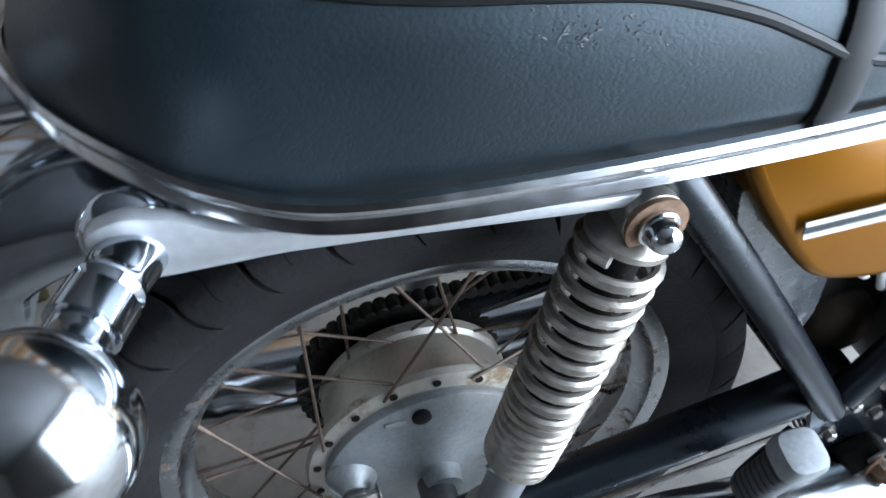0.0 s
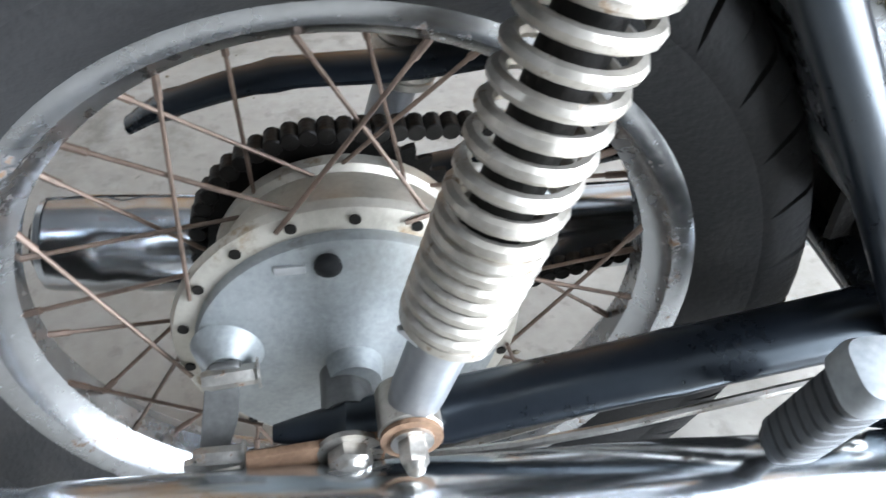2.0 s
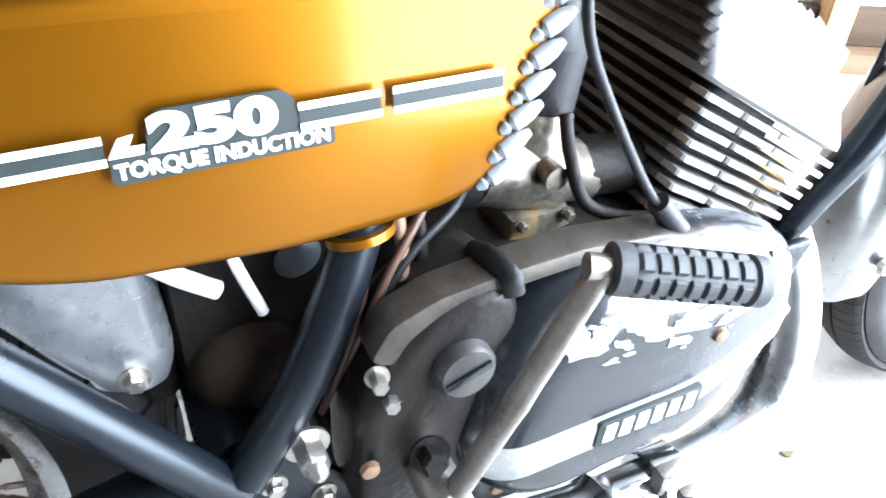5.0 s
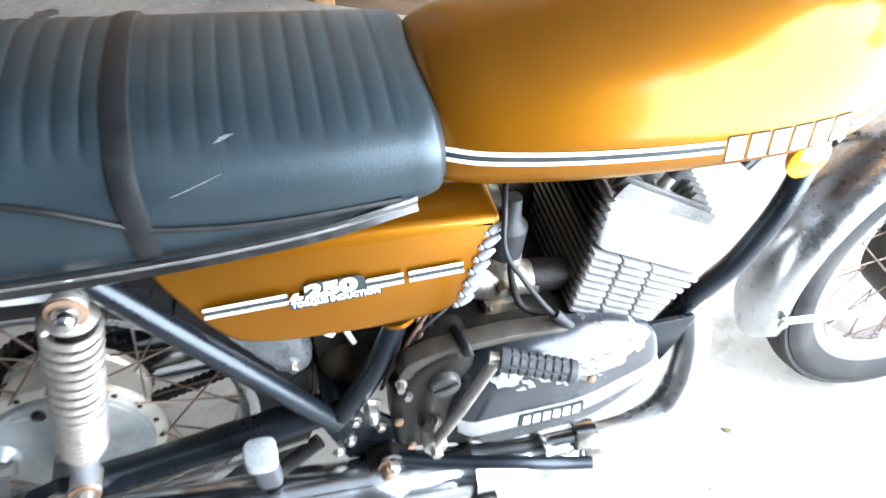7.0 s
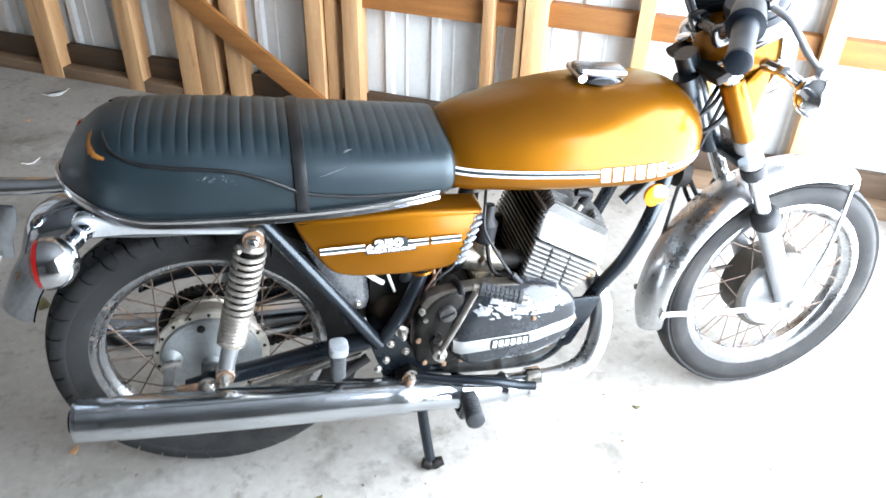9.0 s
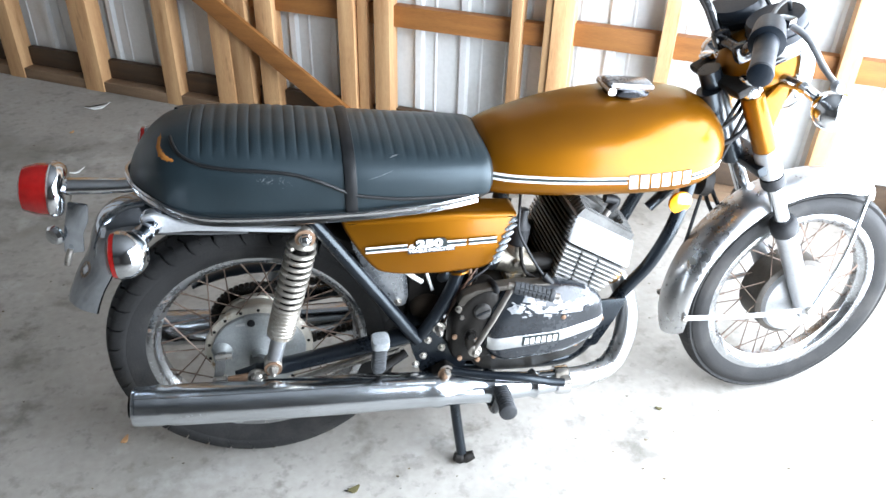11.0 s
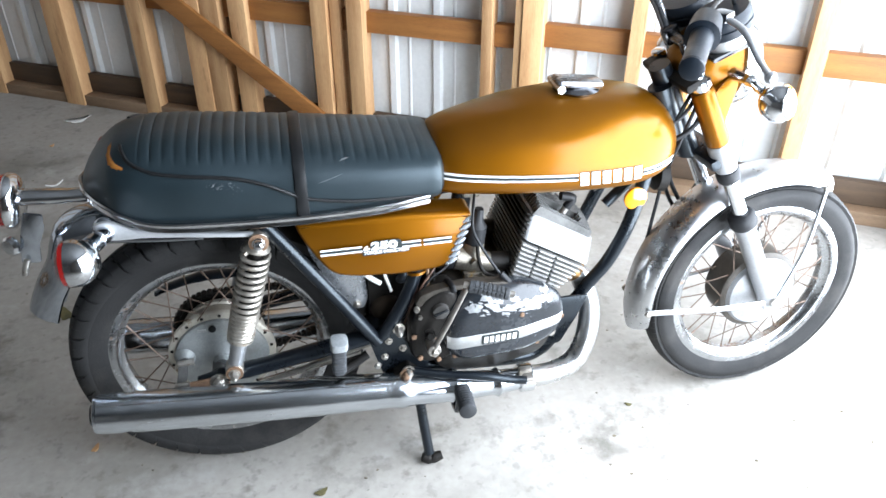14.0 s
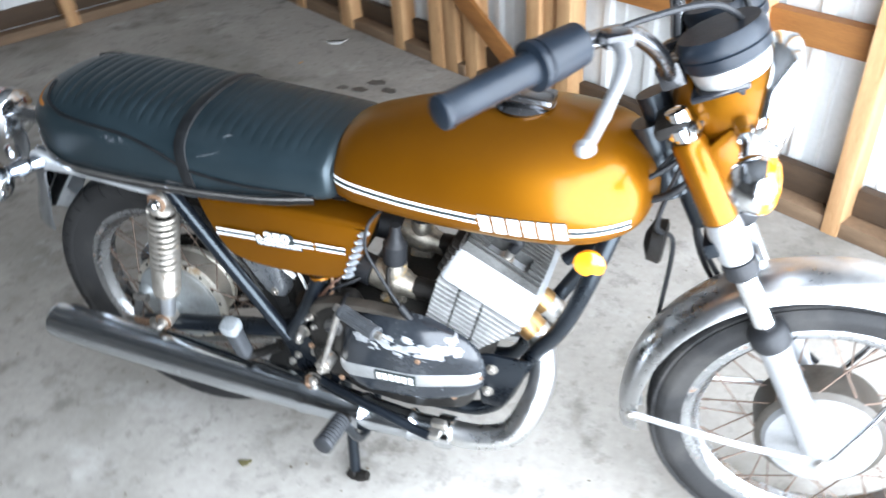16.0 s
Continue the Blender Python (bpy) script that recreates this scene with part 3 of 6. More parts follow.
def tyre_mesh(lip, outer, half):
    """A tyre carcass about the local y axis, with a rounded section."""
    sec = [(-0.62, lip - 0.004), (-0.78, lip + 0.008), (-0.98, lip + (outer - lip) * 0.45), (-0.97, lip + (outer - lip) * 0.62), (-0.80, lip + (outer - lip) * 0.80), (-0.55, outer - 0.013), (-0.22, outer - 0.008)]
    prof = sec + [(0.0, outer - 0.007)] + [(-a, b) for a, b in sec[::-1]]
    prof = [(a * half, b) for a, b in prof] + [(0.3 * half, lip - 0.02), (-0.3 * half, lip - 0.02)]
    bm = lathe(prof, (0, 0, 0), (0, 1, 0), 96, closed=True)
    return bm


def tread_mesh(lip, outer, half, count, straight):
    """The tread cap standing proud of the carcass, cut by wide hooked grooves with a thin short sipe between each two."""
    bm = bmesh.new()
    pts = ((0, 1.0), (0.22, 0.985), (0.40, 0.96), (0.55, 0.92), (0.70, 0.90), (0.82, 0.86), (0.92, 0.76), (0.985, 0.60), (1.0, 0.5))

    def rad(a):
        a = abs(a)
        for p, q in zip(pts, pts[1:]):
            if a <= q[0]:
                return lip + (outer - lip) * (p[1] + (q[1] - p[1]) * (a - p[0]) / (q[0] - p[0]))
        return lip + (outer - lip) * 0.6

    step = 2 * math.pi / count
    # distance from the crown, sideways run of the groove, how proud the rubber stands, width of a wide and of a thin cut
    if straight:
        run = ((0.04, 0.0, 0.0042, 0.05, 0.05), (0.24, 0.05, 0.0042, 0.05, 0.05), (0.30, 0.0, 0.0042, 0.05, 0.05), (0.58, 0.10, 0.0042, 0.05, 0.05), (0.64, 0.2, 0.0042, 0.05, 0.05), (0.80, 0.5, 0.0012, 0.05, 0.05))
    else:
        run = ((0.03, 0.0, 0.0040, 0.20, 0.08), (0.20, 0.30, 0.0040, 0.20, 0.08), (0.34, 0.10, 0.0040, 0.20, 0.07), (0.50, 0.36, 0.0040, 0.20, 0.07), (0.64, 0.58, 0.0040, 0.20, 0.06), (0.74, 0.66, 0.0038, 0.20, 0.06), (0.83, 0.70, 0.0036, 0.20, 0.04), (0.90, 0.74, 0.0032, 0.19, 0.03), (0.955, 0.84, 0.0024, 0.17, 0.0), (0.985, 0.98, 0.0014, 0.14, 0.0), (1.0, 1.20, 0.0002, 0.0, 0.0))
    for k in range(count):
        for side in (-1, 1):
            strip = []
            for a, off, proud, wide, thin in run:
                r = rad(a) + proud
                shift = (k + off * side * (0.6 if straight else 1.0) + (0.5 if side > 0 else 0.0)) * step
                cut = (wide, thin) if k % 2 else (thin, wide)
                y = side * (a * half + proud * a * a)
                row = []
                for t in (shift + cut[0] * step / 2, shift + (1 - cut[1] / 2) * step):
                    row.append((bm.verts.new((r * math.cos(t), y, r * math.sin(t))), bm.verts.new(((r - 0.009) * math.cos(t), y * 0.86, (r - 0.009) * math.sin(t)))))
                strip.append(row)
            for p, q in zip(strip, strip[1:]):
                bm.faces.new((p[0][0], p[1][0], q[1][0], q[0][0]))
                for e in (0, 1):
                    bm.faces.new((p[e][0], q[e][0], q[e][1], p[e][1]))
            for row in (strip[0], strip[-1]):
                bm.faces.new((row[0][0], row[1][0], row[1][1], row[0][1]))
    return bm


def rim_mesh(lip, half):
    prof = [(-half, lip), (-half * 0.98, lip + 0.002), (-half * 0.86, lip + 0.001), (-half * 0.84, lip - 0.012), (-half * 0.5, lip - 0.015), (-0.2 * half, lip - 0.022), (0.2 * half, lip - 0.022), (half * 0.5, lip - 0.015), (half * 0.84, lip - 0.012), (half * 0.86, lip + 0.001), (half * 0.98, lip + 0.002), (half, lip),
            (half, lip - 0.009), (half * 0.9, lip - 0.016), (half * 0.55, lip - 0.020), (0.3 * half, lip - 0.030), (-0.3 * half, lip - 0.030), (-half * 0.55, lip - 0.020), (-half * 0.9, lip - 0.016), (-half, lip - 0.009)]
    return lathe(prof, (0, 0, 0), (0, 1, 0), 96, closed=True)


def add_wheel(name, m, lip, outer, half, rim_half, flange_r, flange_y, label, blocks, straight, spoke_r=0.0015):
    """A wire-spoked wheel about the local y axis of m."""
    rim = part(name, place(rim_mesh(lip, rim_half), m), "rim", bike, label)
    part("tyre", place(tyre_mesh(lip, outer - 0.0065, half * 0.985), m), "tyre", rim, "worn black rubber tyre")
    part("tread", place(tread_mesh(lip, outer - 0.004, half, blocks, straight), m), "tyre", rim)
    count = 36
    for k in range(count):
        side = -1 if k % 2 else 1
        group = (k // 2) % 2
        a_rim = 2 * math.pi * (k + 0.5) / count
        a_hub = a_rim + (0.62 if group else -0.62)
        fr = flange_r[0] if side < 0 else flange_r[1]
        p0 = Vector((math.cos(a_hub) * (fr - 0.007), side * flange_y + side * (0.004 if group else -0.003), math.sin(a_hub) * (fr - 0.007)))
        p1 = Vector((math.cos(a_rim) * (lip - 0.028), side * 0.007, math.sin(a_rim) * (lip - 0.028)))
        bm = sweep(bmesh.new(), [p0, p1], spoke_r, 6)
        nip = p1 + (p0 - p1).normalized() * 0.016
        sweep(bm, [p1, nip], spoke_r * 1.6, 6)
        part("spoke", place(bm, m), "spoke", rim)
    return rim


# rear wheel
RW = Matrix.Translation((0.006, -0.010, 0.324))
rear = add_wheel("rear_wheel", RW, 0.237, 0.316, 0.049, 0.031, (0.115, 0.080), 0.036, "spoked rear wheel with rust-spotted chrome rim", 72, False)
bm = lathe([(-0.039, 0.090), (-0.038, 0.106), (-0.035, 0.113), (-0.029, 0.115), (-0.027, 0.104), (-0.02, 0.094), (0.015, 0.092), (0.030, 0.088), (0.034, 0.092), (0.044, 0.092), (0.048, 0.06)], (0, 0, 0), (0, 1, 0), 64)
hub = part("hub", place(bm, RW), "cream_alloy", rear, "yellowed cast aluminium drum hub")
for k in range(18):
    a = 2 * math.pi * (k + 0.3) / 18
    bm = lathe([(0, 0.0036), (0.0012, 0.0036)], (0.1065 * math.cos(a), -0.0392, 0.1065 * math.sin(a)), (0, 1, 0), 10)
    part("spoke_hole", place(bm, RW), "grime", hub)
bm = lathe([(-0.034, 0.0995), (-0.043, 0.0995), (-0.046, 0.098), (-0.049, 0.090), (-0.054, 0.05), (-0.056, 0.026), (-0.059, 0.019), (-0.074, 0.017), (-0.076, 0.0)], (0, 0, 0), (0, 1, 0), 64)
brake = part("brake_plate", place(bm, RW), "drum_alloy", rear, "grey oxidised brake drum cover")
part("plug", lathe([(0, 0.0082), (0.004, 0.0082), (0.0055, 0.006)], (-0.004, -0.0585, 0.407), (0, -1, 0), 16), "rubber", brake, "black rubber plug")
part("cast_mark", block((-0.026, -0.0598, 0.405), (0.018, 0.002, 0.006), 0.0006), "alloy", brake, "small pale cast mark")
bm = lathe([(0, 0.024), (0.006, 0.021), (0.012, 0.015), (0.018, 0.012)], (-0.070, -0.058, 0.340), (0, -1, 0), 24)
part("cam_boss", bm, "drum_alloy", brake)
bm = plate(round_corners([(-0.081, 0.352), (-0.060, 0.354), (-0.066, 0.318), (-0.079, 0.285), (-0.096, 0.283), (-0.088, 0.318)], 0.006), -0.079, -0.084, 0.001)
for v in bm.verts:
    v.co.y -= 0.35 * (0.352 - v.co.z)
part("brake_arm", bm, "fin", brake, "dull steel brake lever")
bolt((-0.050, -0.084, 0.345), (-1, -0.12, 0.05), 0.0065, 0.034, brake)
bolt((-0.066, -0.113, 0.300), (-1, -0.1, 0), 0.006, 0.034, brake)
SPROCKET = Vector((0.0, 0.052, 0.324))
teeth = []
for k in range(200):
    a = 2 * math.pi * k / 200
    r = 0.0975 + 0.0045 * max(-0.8, math.cos(a * 40))
    teeth.append((SPROCKET.x + r * math.cos(a), SPROCKET.z + r * math.sin(a)))
part("sprocket", plate(teeth, SPROCKET.y - 0.002, SPROCKET.y + 0.003, 0), "grime", rear, "greasy black rear sprocket")
part("carrier", lathe([(-0.010, 0.060), (-0.006, 0.072), (0.004, 0.074)], SPROCKET, (0, 1, 0), 48), "dusty_case", rear, "greasy sprocket carrier")

# chain, guard, swing arm, axle
link = []
for k in range(29):
    a = math.pi * 0.46 + k * math.pi * 1.10 / 28
    link.append((SPROCKET.x + 0.099 * math.cos(a), SPROCKET.z + 0.099 * math.sin(a)))
top, low = link[0], link[-1]
for k in range(1, 37):
    t = k / 36
    link.append((top[0] + (0.44 - top[0]) * t, top[1] + (0.415 - top[1]) * t))
    link.append((low[0] + (0.44 - low[0]) * t, low[1] + (0.345 - low[1]) * t))
bm = bmesh.new()
for x, z in link:
    lathe([(-0.0085, 0.0058), (-0.0075, 0.0068), (0.0075, 0.0068), (0.0085, 0.0058)], (x, SPROCKET.y, z), (0, 1, 0), 10, bm)
part("chain", bm, "grime", bike, "greasy drive chain")
bm = tube([(0.36, 0.070, 0.470), (0.20, 0.070, 0.475), (0.06, 0.070, 0.460), (-0.03, 0.070, 0.456), (-0.10, 0.070, 0.438), (-0.128, 0.070, 0.424)], [0.016, 0.017, 0.018, 0.016, 0.014, 0.010], 12, 6, 0.5, up=(0, 0, 1))
part("chain_guard", bm, "black_paint", bike, "scratched black chain guard")
for side in (-1, 1):
    bm = tube([(0.345, side * 0.110, 0.378), (0.20, side * 0.112, 0.352), (0.06, side * 0.113, 0.328), (0.0, side * 0.112, 0.321), (-0.045, side * 0.111, 0.319)], [0.023, 0.022, 0.021, 0.017, 0.006], 14, 6, 0.72, up=(0, 0, 1))
    swing = part("swing_arm", bm, "black_paint", bike, "black painted swing arm with chipped paint")
    part("chain_adjuster", plate([(-0.062, 0.304), (0.020, 0.308), (0.022, 0.332), (-0.060, 0.324)], side * 0.124, side * 0.130, 0.001), "rust_steel", swing, "rusty adjuster plate")
    bolt((-0.062, side * 0.118, 0.313), (-1, 0, 0.03), 0.0055, 0.03, swing, name="adjuster_bolt")
bolt((0.0, -0.127, 0.319), (0, -1, 0), 0.0135, 0.013, bike, dome=True, name="axle_nut", label="large plated rear axle nut")
part("axle", sweep(bmesh.new(), [(0, -0.13, 0.319), (0, 0.14, 0.319)], 0.0085, 12), "zinc", bike)
part("axle_spacer", lathe([(0, 0.0165), (0.032, 0.0160)], (0, -0.072, 0.319), (0, -1, 0), 24), "fin", bike)
part("swing_pivot", sweep(bmesh.new(), [(0.35, -0.12, 0.378), (0.35, 0.12, 0.378)], 0.026, 18), "black_paint", bike)
part("torque_rod", tube([(0.06, -0.098, 0.262), (0.2, -0.098, 0.305), (0.33, -0.10, 0.345)], 0.006, 8, 3), "zinc", bike, "thin steel torque rod")
part("brake_rod", tube([(-0.085, -0.108, 0.285), (0.1, -0.125, 0.298), (0.30, -0.135, 0.352)], 0.0032, 8, 3), "zinc", bike, "thin steel brake rod")

# shock absorbers
for side in (-1, 1):
    a, b = Vector((0.123, side * 0.121, 0.656)), Vector((0.035, side * 0.124, 0.346))
    ax = (b - a).normalized()
    full = (b - a).length
    bm = lathe([(full * 0.60, 0.012), (full * 0.62, 0.0165), (full * 0.74, 0.0170), (full * 0.93, 0.0160), (full * 0.985, 0.0145), (full * 1.03, 0.011)], a, ax, 24)
    shock = part("shock_absorber", bm, "fork_alloy", bike, "twin-spring rear shock absorber with surface rust")
    part("damper_rod", lathe([(0.02, 0.015), (full * 0.65, 0.015)], a, ax, 16), "grime", shock)
    part("top_cap", lathe([(0.010, 0.014), (0.015, 0.022), (0.019, 0.0265), (0.023, 0.0265), (0.025, 0.018)], a, ax, 32), "spring", shock)
    part("spring_seat", lathe([(full * 0.735, 0.020), (full * 0.742, 0.027), (full * 0.757, 0.027), (full * 0.772, 0.020)], a, ax, 28), "spring", shock)
    lug = a + ax * full * 0.775 + Vector((-0.017, side * 0.006, 0.0))
    part("adjuster_lug", plate(round_corners([(lug.x - 0.010, lug.z + 0.012), (lug.x + 0.014, lug.z + 0.010), (lug.x + 0.008, lug.z - 0.014)], 0.003), lug.y - 0.002, lug.y + 0.002, 0.0006), "fork_alloy", shock)
    u = ax.orthogonal().normalized()
    v = ax.cross(u)
    coil = []
    turns = 17.5
    for k in range(int(turns * 20) + 1):
        t = k / (turns * 20)
        # closer turns near the foot
        h = 0.027 + (full * 0.745 - 0.027) * (t * 1.22 if t < 0.55 else 0.671 + (t - 0.55) * 0.731)
        r = 0.0262 - 0.002 * t
        coil.append(a + ax * h + r * (math.cos(turns * 2 * math.pi * t) * u + math.sin(turns * 2 * math.pi * t) * v))
    part("spring", sweep(bmesh.new(), coil, 0.0043, 8), "spring", shock, "coil spring with rust in the turns")
    for p in (a, b):
        part("eye", lathe([(-0.016, 0.016), (-0.014, 0.0185), (0.014, 0.0185), (0.016, 0.016)], p, (0, 1, 0), 24), "spring", shock)
    out = Vector((0, side, 0))
    part("washer", lathe([(0, 0.019), (0.003, 0.019)], a + out * 0.016, out, 24), "rust_steel", shock)
    part("top_nut", lathe(turned([(0, 0.0125), (0.003, 0.0125), (0.004, 0.0105), (0.011, 0.0098), (0.016, 0.0065), (0.0175, 0.0005)], 4), a + out * 0.019, out, 24), "chrome", shock, "domed chrome nut")
    part("washer", lathe([(0, 0.018), (0.003, 0.018)], b + out * 0.016, out, 24), "rust_steel", shock)
    bolt(b + out * 0.019, out, 0.0085, 0.016, shock, "zinc", True, "foot_nut")

# frame
bm = bmesh.new()
for side in (-1, 1):
    sweep(bm, catmull([(0.118, side * 0.110, 0.705), (0.160, side * 0.118, 0.646), (0.245, side * 0.127, 0.520), (0.340, side * 0.132, 0.372)]), 0.0136, 18)
    sweep(bm, catmull([(0.455, side * 0.085, 0.640), (0.432, side * 0.112, 0.545), (0.395, side * 0.128, 0.462), (0.348, side * 0.131, 0.385)]), 0.0140, 18)
    sweep(bm, catmull([(0.965, side * 0.035, 0.760), (0.914, side * 0.082, 0.600), (0.872, side * 0.088, 0.491), (0.831, side * 0.080, 0.420), (0.795, side * 0.077, 0.355), (0.763, side * 0.075, 0.278), (0.728, side * 0.076, 0.236), (0.66, side * 0.085, 0.228), (0.45, side * 0.105, 0.266), (0.36, side * 0.115, 0.33)]), 0.0150, 14)
    sweep(bm, catmull([(-0.10, side * 0.095, 0.700), (0.10, side * 0.098, 0.695), (0.40, side * 0.075, 0.690), (0.60, side * 0.045, 0.700)]), 0.0125, 10)
    plate([(0.315, 0.395), (0.372, 0.400), (0.425, 0.335), (0.455, 0.305), (0.425, 0.262), (0.345, 0.285)], side * 0.128, side * 0.134, 0.001, bm)
    sweep(bm, [(0.93, side * 0.03, 0.66), (0.865, side * 0.04, 0.60)], 0.012, 10)
sweep(bm, [(0.50, 0, 0.735), (0.98, 0, 0.790)], 0.024, 14)
sweep(bm, [(0.972, 0, 0.850), (1.020, 0, 0.735)], 0.026, 24)
part("frame", bm, "black_paint", bike, "black tubular steel frame with chipped paint")
for x, z in ((0.362, 0.372), (0.352, 0.330), (0.392, 0.348), (0.40, 0.300), (0.335, 0.308)):
    bolt((x, -0.134, z), (0, -1, 0), 0.0058, 0.008, bike, "zinc", False, "frame_bolt")
bolt((0.383, -0.140, 0.408), (0, -1, 0), 0.0095, 0.020, bike, "zinc", True, "frame_bolt")

# rear mudguard
path = [(0.330, 0.400), (0.322, 0.47), (0.275, 0.545), (0.185, 0.620), (0.07, 0.655), (-0.06, 0.668), (-0.16, 0.680), (-0.21, 0.677), (-0.25, 0.658), (-0.268, 0.625), (-0.286, 0.580), (-0.312, 0.540), (-0.332, 0.503), (-0.346, 0.474)]
pts = catmull([(x, 0, z) for x, z in path], 5)
rings = []
for i, p in enumerate(pts):
    t = (pts[min(i + 1, len(pts) - 1)] - pts[max(i - 1, 0)]).normalized()
    nrm = Vector((-t.z, 0, t.x))
    if nrm.dot(p - Vector((0, 0, 0.311))) < 0:
        nrm = -nrm
    f = i / (len(pts) - 1)
    w = 0.066 if f < 0.7 else 0.066 - 0.026 * (f - 0.7) / 0.3
    ring = []
    for thick in (0.0, 0.003):
        row = []
        for k in range(9):
            a = math.radians(-100 + 200 * k / 8)
            deep = 0.030 + 0.022 * f
            row.append(p + Vector((0, math.sin(a) * (w - thick), 0)) + nrm * (deep * (math.cos(a) - 1) + 0.014 - thick))
        ring += row if thick == 0 else row[::-1]
    rings.append(ring)
split = 22
part("rear_mudguard", loft(rings[split:]), "blue_chrome", bike, "chrome rear mudguard with dull patches")
part("inner_mudguard", loft(rings[: split + 1]), "grime", bike, "dirty black inner mudguard")

# side covers, airbox
COVER = [(0.190, 0.670), (0.203, 0.638), (0.234, 0.588), (0.258, 0.560), (0.300, 0.548), (0.392, 0.542), (0.468, 0.545), (0.500, 0.558), (0.545, 0.662), (0.40, 0.672)]
for side in (-1, 1):
    outline = round_corners(COVER, [0.012, 0.02, 0.02, 0.016, 0.02, 0.02, 0.02, 0.02, 0.012, 0.02])
    bm = plate(outline, side * 0.136, side * 0.070, 0.009, segments=4)
    # the cover leans in towards its top
    for v in bm.verts:
        f = (v.co.z - 0.54) / 0.13
        v.co.y -= side * 0.020 * max(0.0, f) ** 1.6
        v.co.y -= side * 0.006 * max(0.0, (0.25 - v.co.x) / 0.06)
    cover = part("side_cover", bm, "gold", bike, "gold painted side cover with white stripes and louvres")
    # louvres along the front edge
    for k in range(7):
        f = k / 6
        x, z = 0.496 + 0.036 * f, 0.562 + 0.086 * f
        p = Vector((x + 0.003, side * (0.134 - 0.014 * f**1.6), z))
        d = Vector((0.88, 0, 0.47))
        bm = tube([p - d * 0.014, p - d * 0.008, p + d * 0.003, p + d * 0.012], [0.0022, 0.0052, 0.0058, 0.0024], 14, 4, 0.8, up=(0, 1, 0))
        part("louvre", bm, "vent", cover)
    if side < 0:
        def on_cover(x, z):
            f = max(0.0, (z - 0.54) / 0.13)
            return -(0.1368 - 0.020 * f**1.6)

        def stripe(x0, x1, z0, z1, tall, material, lift, name, curve=6):
            """A thin painted band that follows the cover."""
            ring = []
            for k in range(curve + 1):
                f = k / curve
                x = x0 + (x1 - x0) * f
                zc = z0 + (z1 - z0) * f
                ring.append([(x, on_cover(x, zc + h) - o, zc + h) for h, o in ((-tall / 2, lift), (tall / 2, lift), (tall / 2, lift - 0.0008), (-tall / 2, lift - 0.0008))])
            return part(name, loft(ring), material, cover)

        for x0, x1 in ((0.236, 0.318), (0.398, 0.436), (0.442, 0.499)):
            z0, z1 = 0.6112 + 0.002 * (x0 - 0.25), 0.6112 + 0.002 * (x1 - 0.25)
            stripe(x0, x1, z0, z1, 0.0080, "dark_decal", 0.0012, "stripe_band")
            for dz in (-0.0046, 0.0046):
                stripe(x0, x1, z0 + dz, z1 + dz, 0.0032, "white_paint", 0.0020, "stripe")

        def lettering(text, x, z, size, slope, lift, material, wide=1.0, bold=0.0):
            """Raised words in the built-in font, laid on the cover."""
            cu = bpy.data.curves.new("lettering", "FONT")
            cu.body, cu.size, cu.extrude, cu.offset = text, size, 0.0005, bold
            cu.space_character = 1.05
            tmp = bpy.data.objects.new("lettering", cu)
            scene.collection.objects.link(tmp)
            bpy.context.view_layer.update()
            me = bpy.data.meshes.new_from_object(tmp.evaluated_get(bpy.context.evaluated_depsgraph_get()))
            bpy.data.objects.remove(tmp)
            own = bmesh.new()
            own.from_mesh(me)
            bpy.data.meshes.remove(me)
            for v in own.verts:
                lx, lz = x + v.co.x * wide, z + v.co.y + slope * v.co.x * wide
                v.co = Vector((lx, on_cover(lx, lz) - lift - v.co.z, lz))
            return part("lettering", own, material, cover, smooth=False)

        # one dark ground behind the figures, joined to the stripe
        for outline in (((0.3340, 0.6065), (0.3355, 0.6190), (0.3400, 0.6242), (0.3915, 0.6242), (0.3970, 0.6200), (0.3980, 0.6065)), ((0.3185, 0.5955), (0.3190, 0.6085), (0.4130, 0.6075), (0.4135, 0.5965))):
            own = plate(round_corners(outline, 0.003, 3), -0.0006, 0.0004, 0)
            for v in own.verts:
                v.co.y += on_cover(v.co.x, v.co.z)
            part("badge_ground", own, "dark_decal", cover)
        lettering("250", 0.3365, 0.6080, 0.0205, 0.0, 0.0008, "white_paint", 1.62, 0.0012)
        lettering("TORQUE INDUCTION", 0.3205, 0.5985, 0.0090, 0.0, 0.0008, "white_paint", 0.97, 0.0003)
        part("break_mark", plate([(0.319, 0.6075), (0.324, 0.6160), (0.330, 0.6168), (0.3275, 0.6115), (0.3335, 0.6115), (0.3325, 0.6075)], on_cover(0.325, 0.611) - 0.0018, on_cover(0.325, 0.611) - 0.0008, 0), "white_paint", cover)
# dark block added to keep the gap behind the frame tubes black
part("battery_box", block((0.378, 0.0, 0.455), (0.105, 0.15, 0.16), 0.025), "grime", bike, "near-black box added as dark backing behind the frame tubes")
part("airbox", block((0.36, 0.0, 0.60), (0.24, 0.13, 0.15), 0.02), "grime", bike)
bm = lathe(turned([(0, 0.004), (0.002, 0.018), (0.010, 0.030), (0.024, 0.036), (0.05, 0.036)], 4), (0.366, -0.098, 0.414), (0.08, 1, 0.05), 28)
part("intake_boot", bm, "brown_hose", bike, "dusty brown rubber intake")
bm = lathe(turned([(0, 0.003), (0.003, 0.012), (0.012, 0.018), (0.030, 0.019), (0.05, 0.017)], 4), (0.408, -0.078, 0.486), (-0.3, 1, 0.25), 24)
part("hose_elbow", bm, "elbow_grey", bike, "blue-grey rubber elbow")
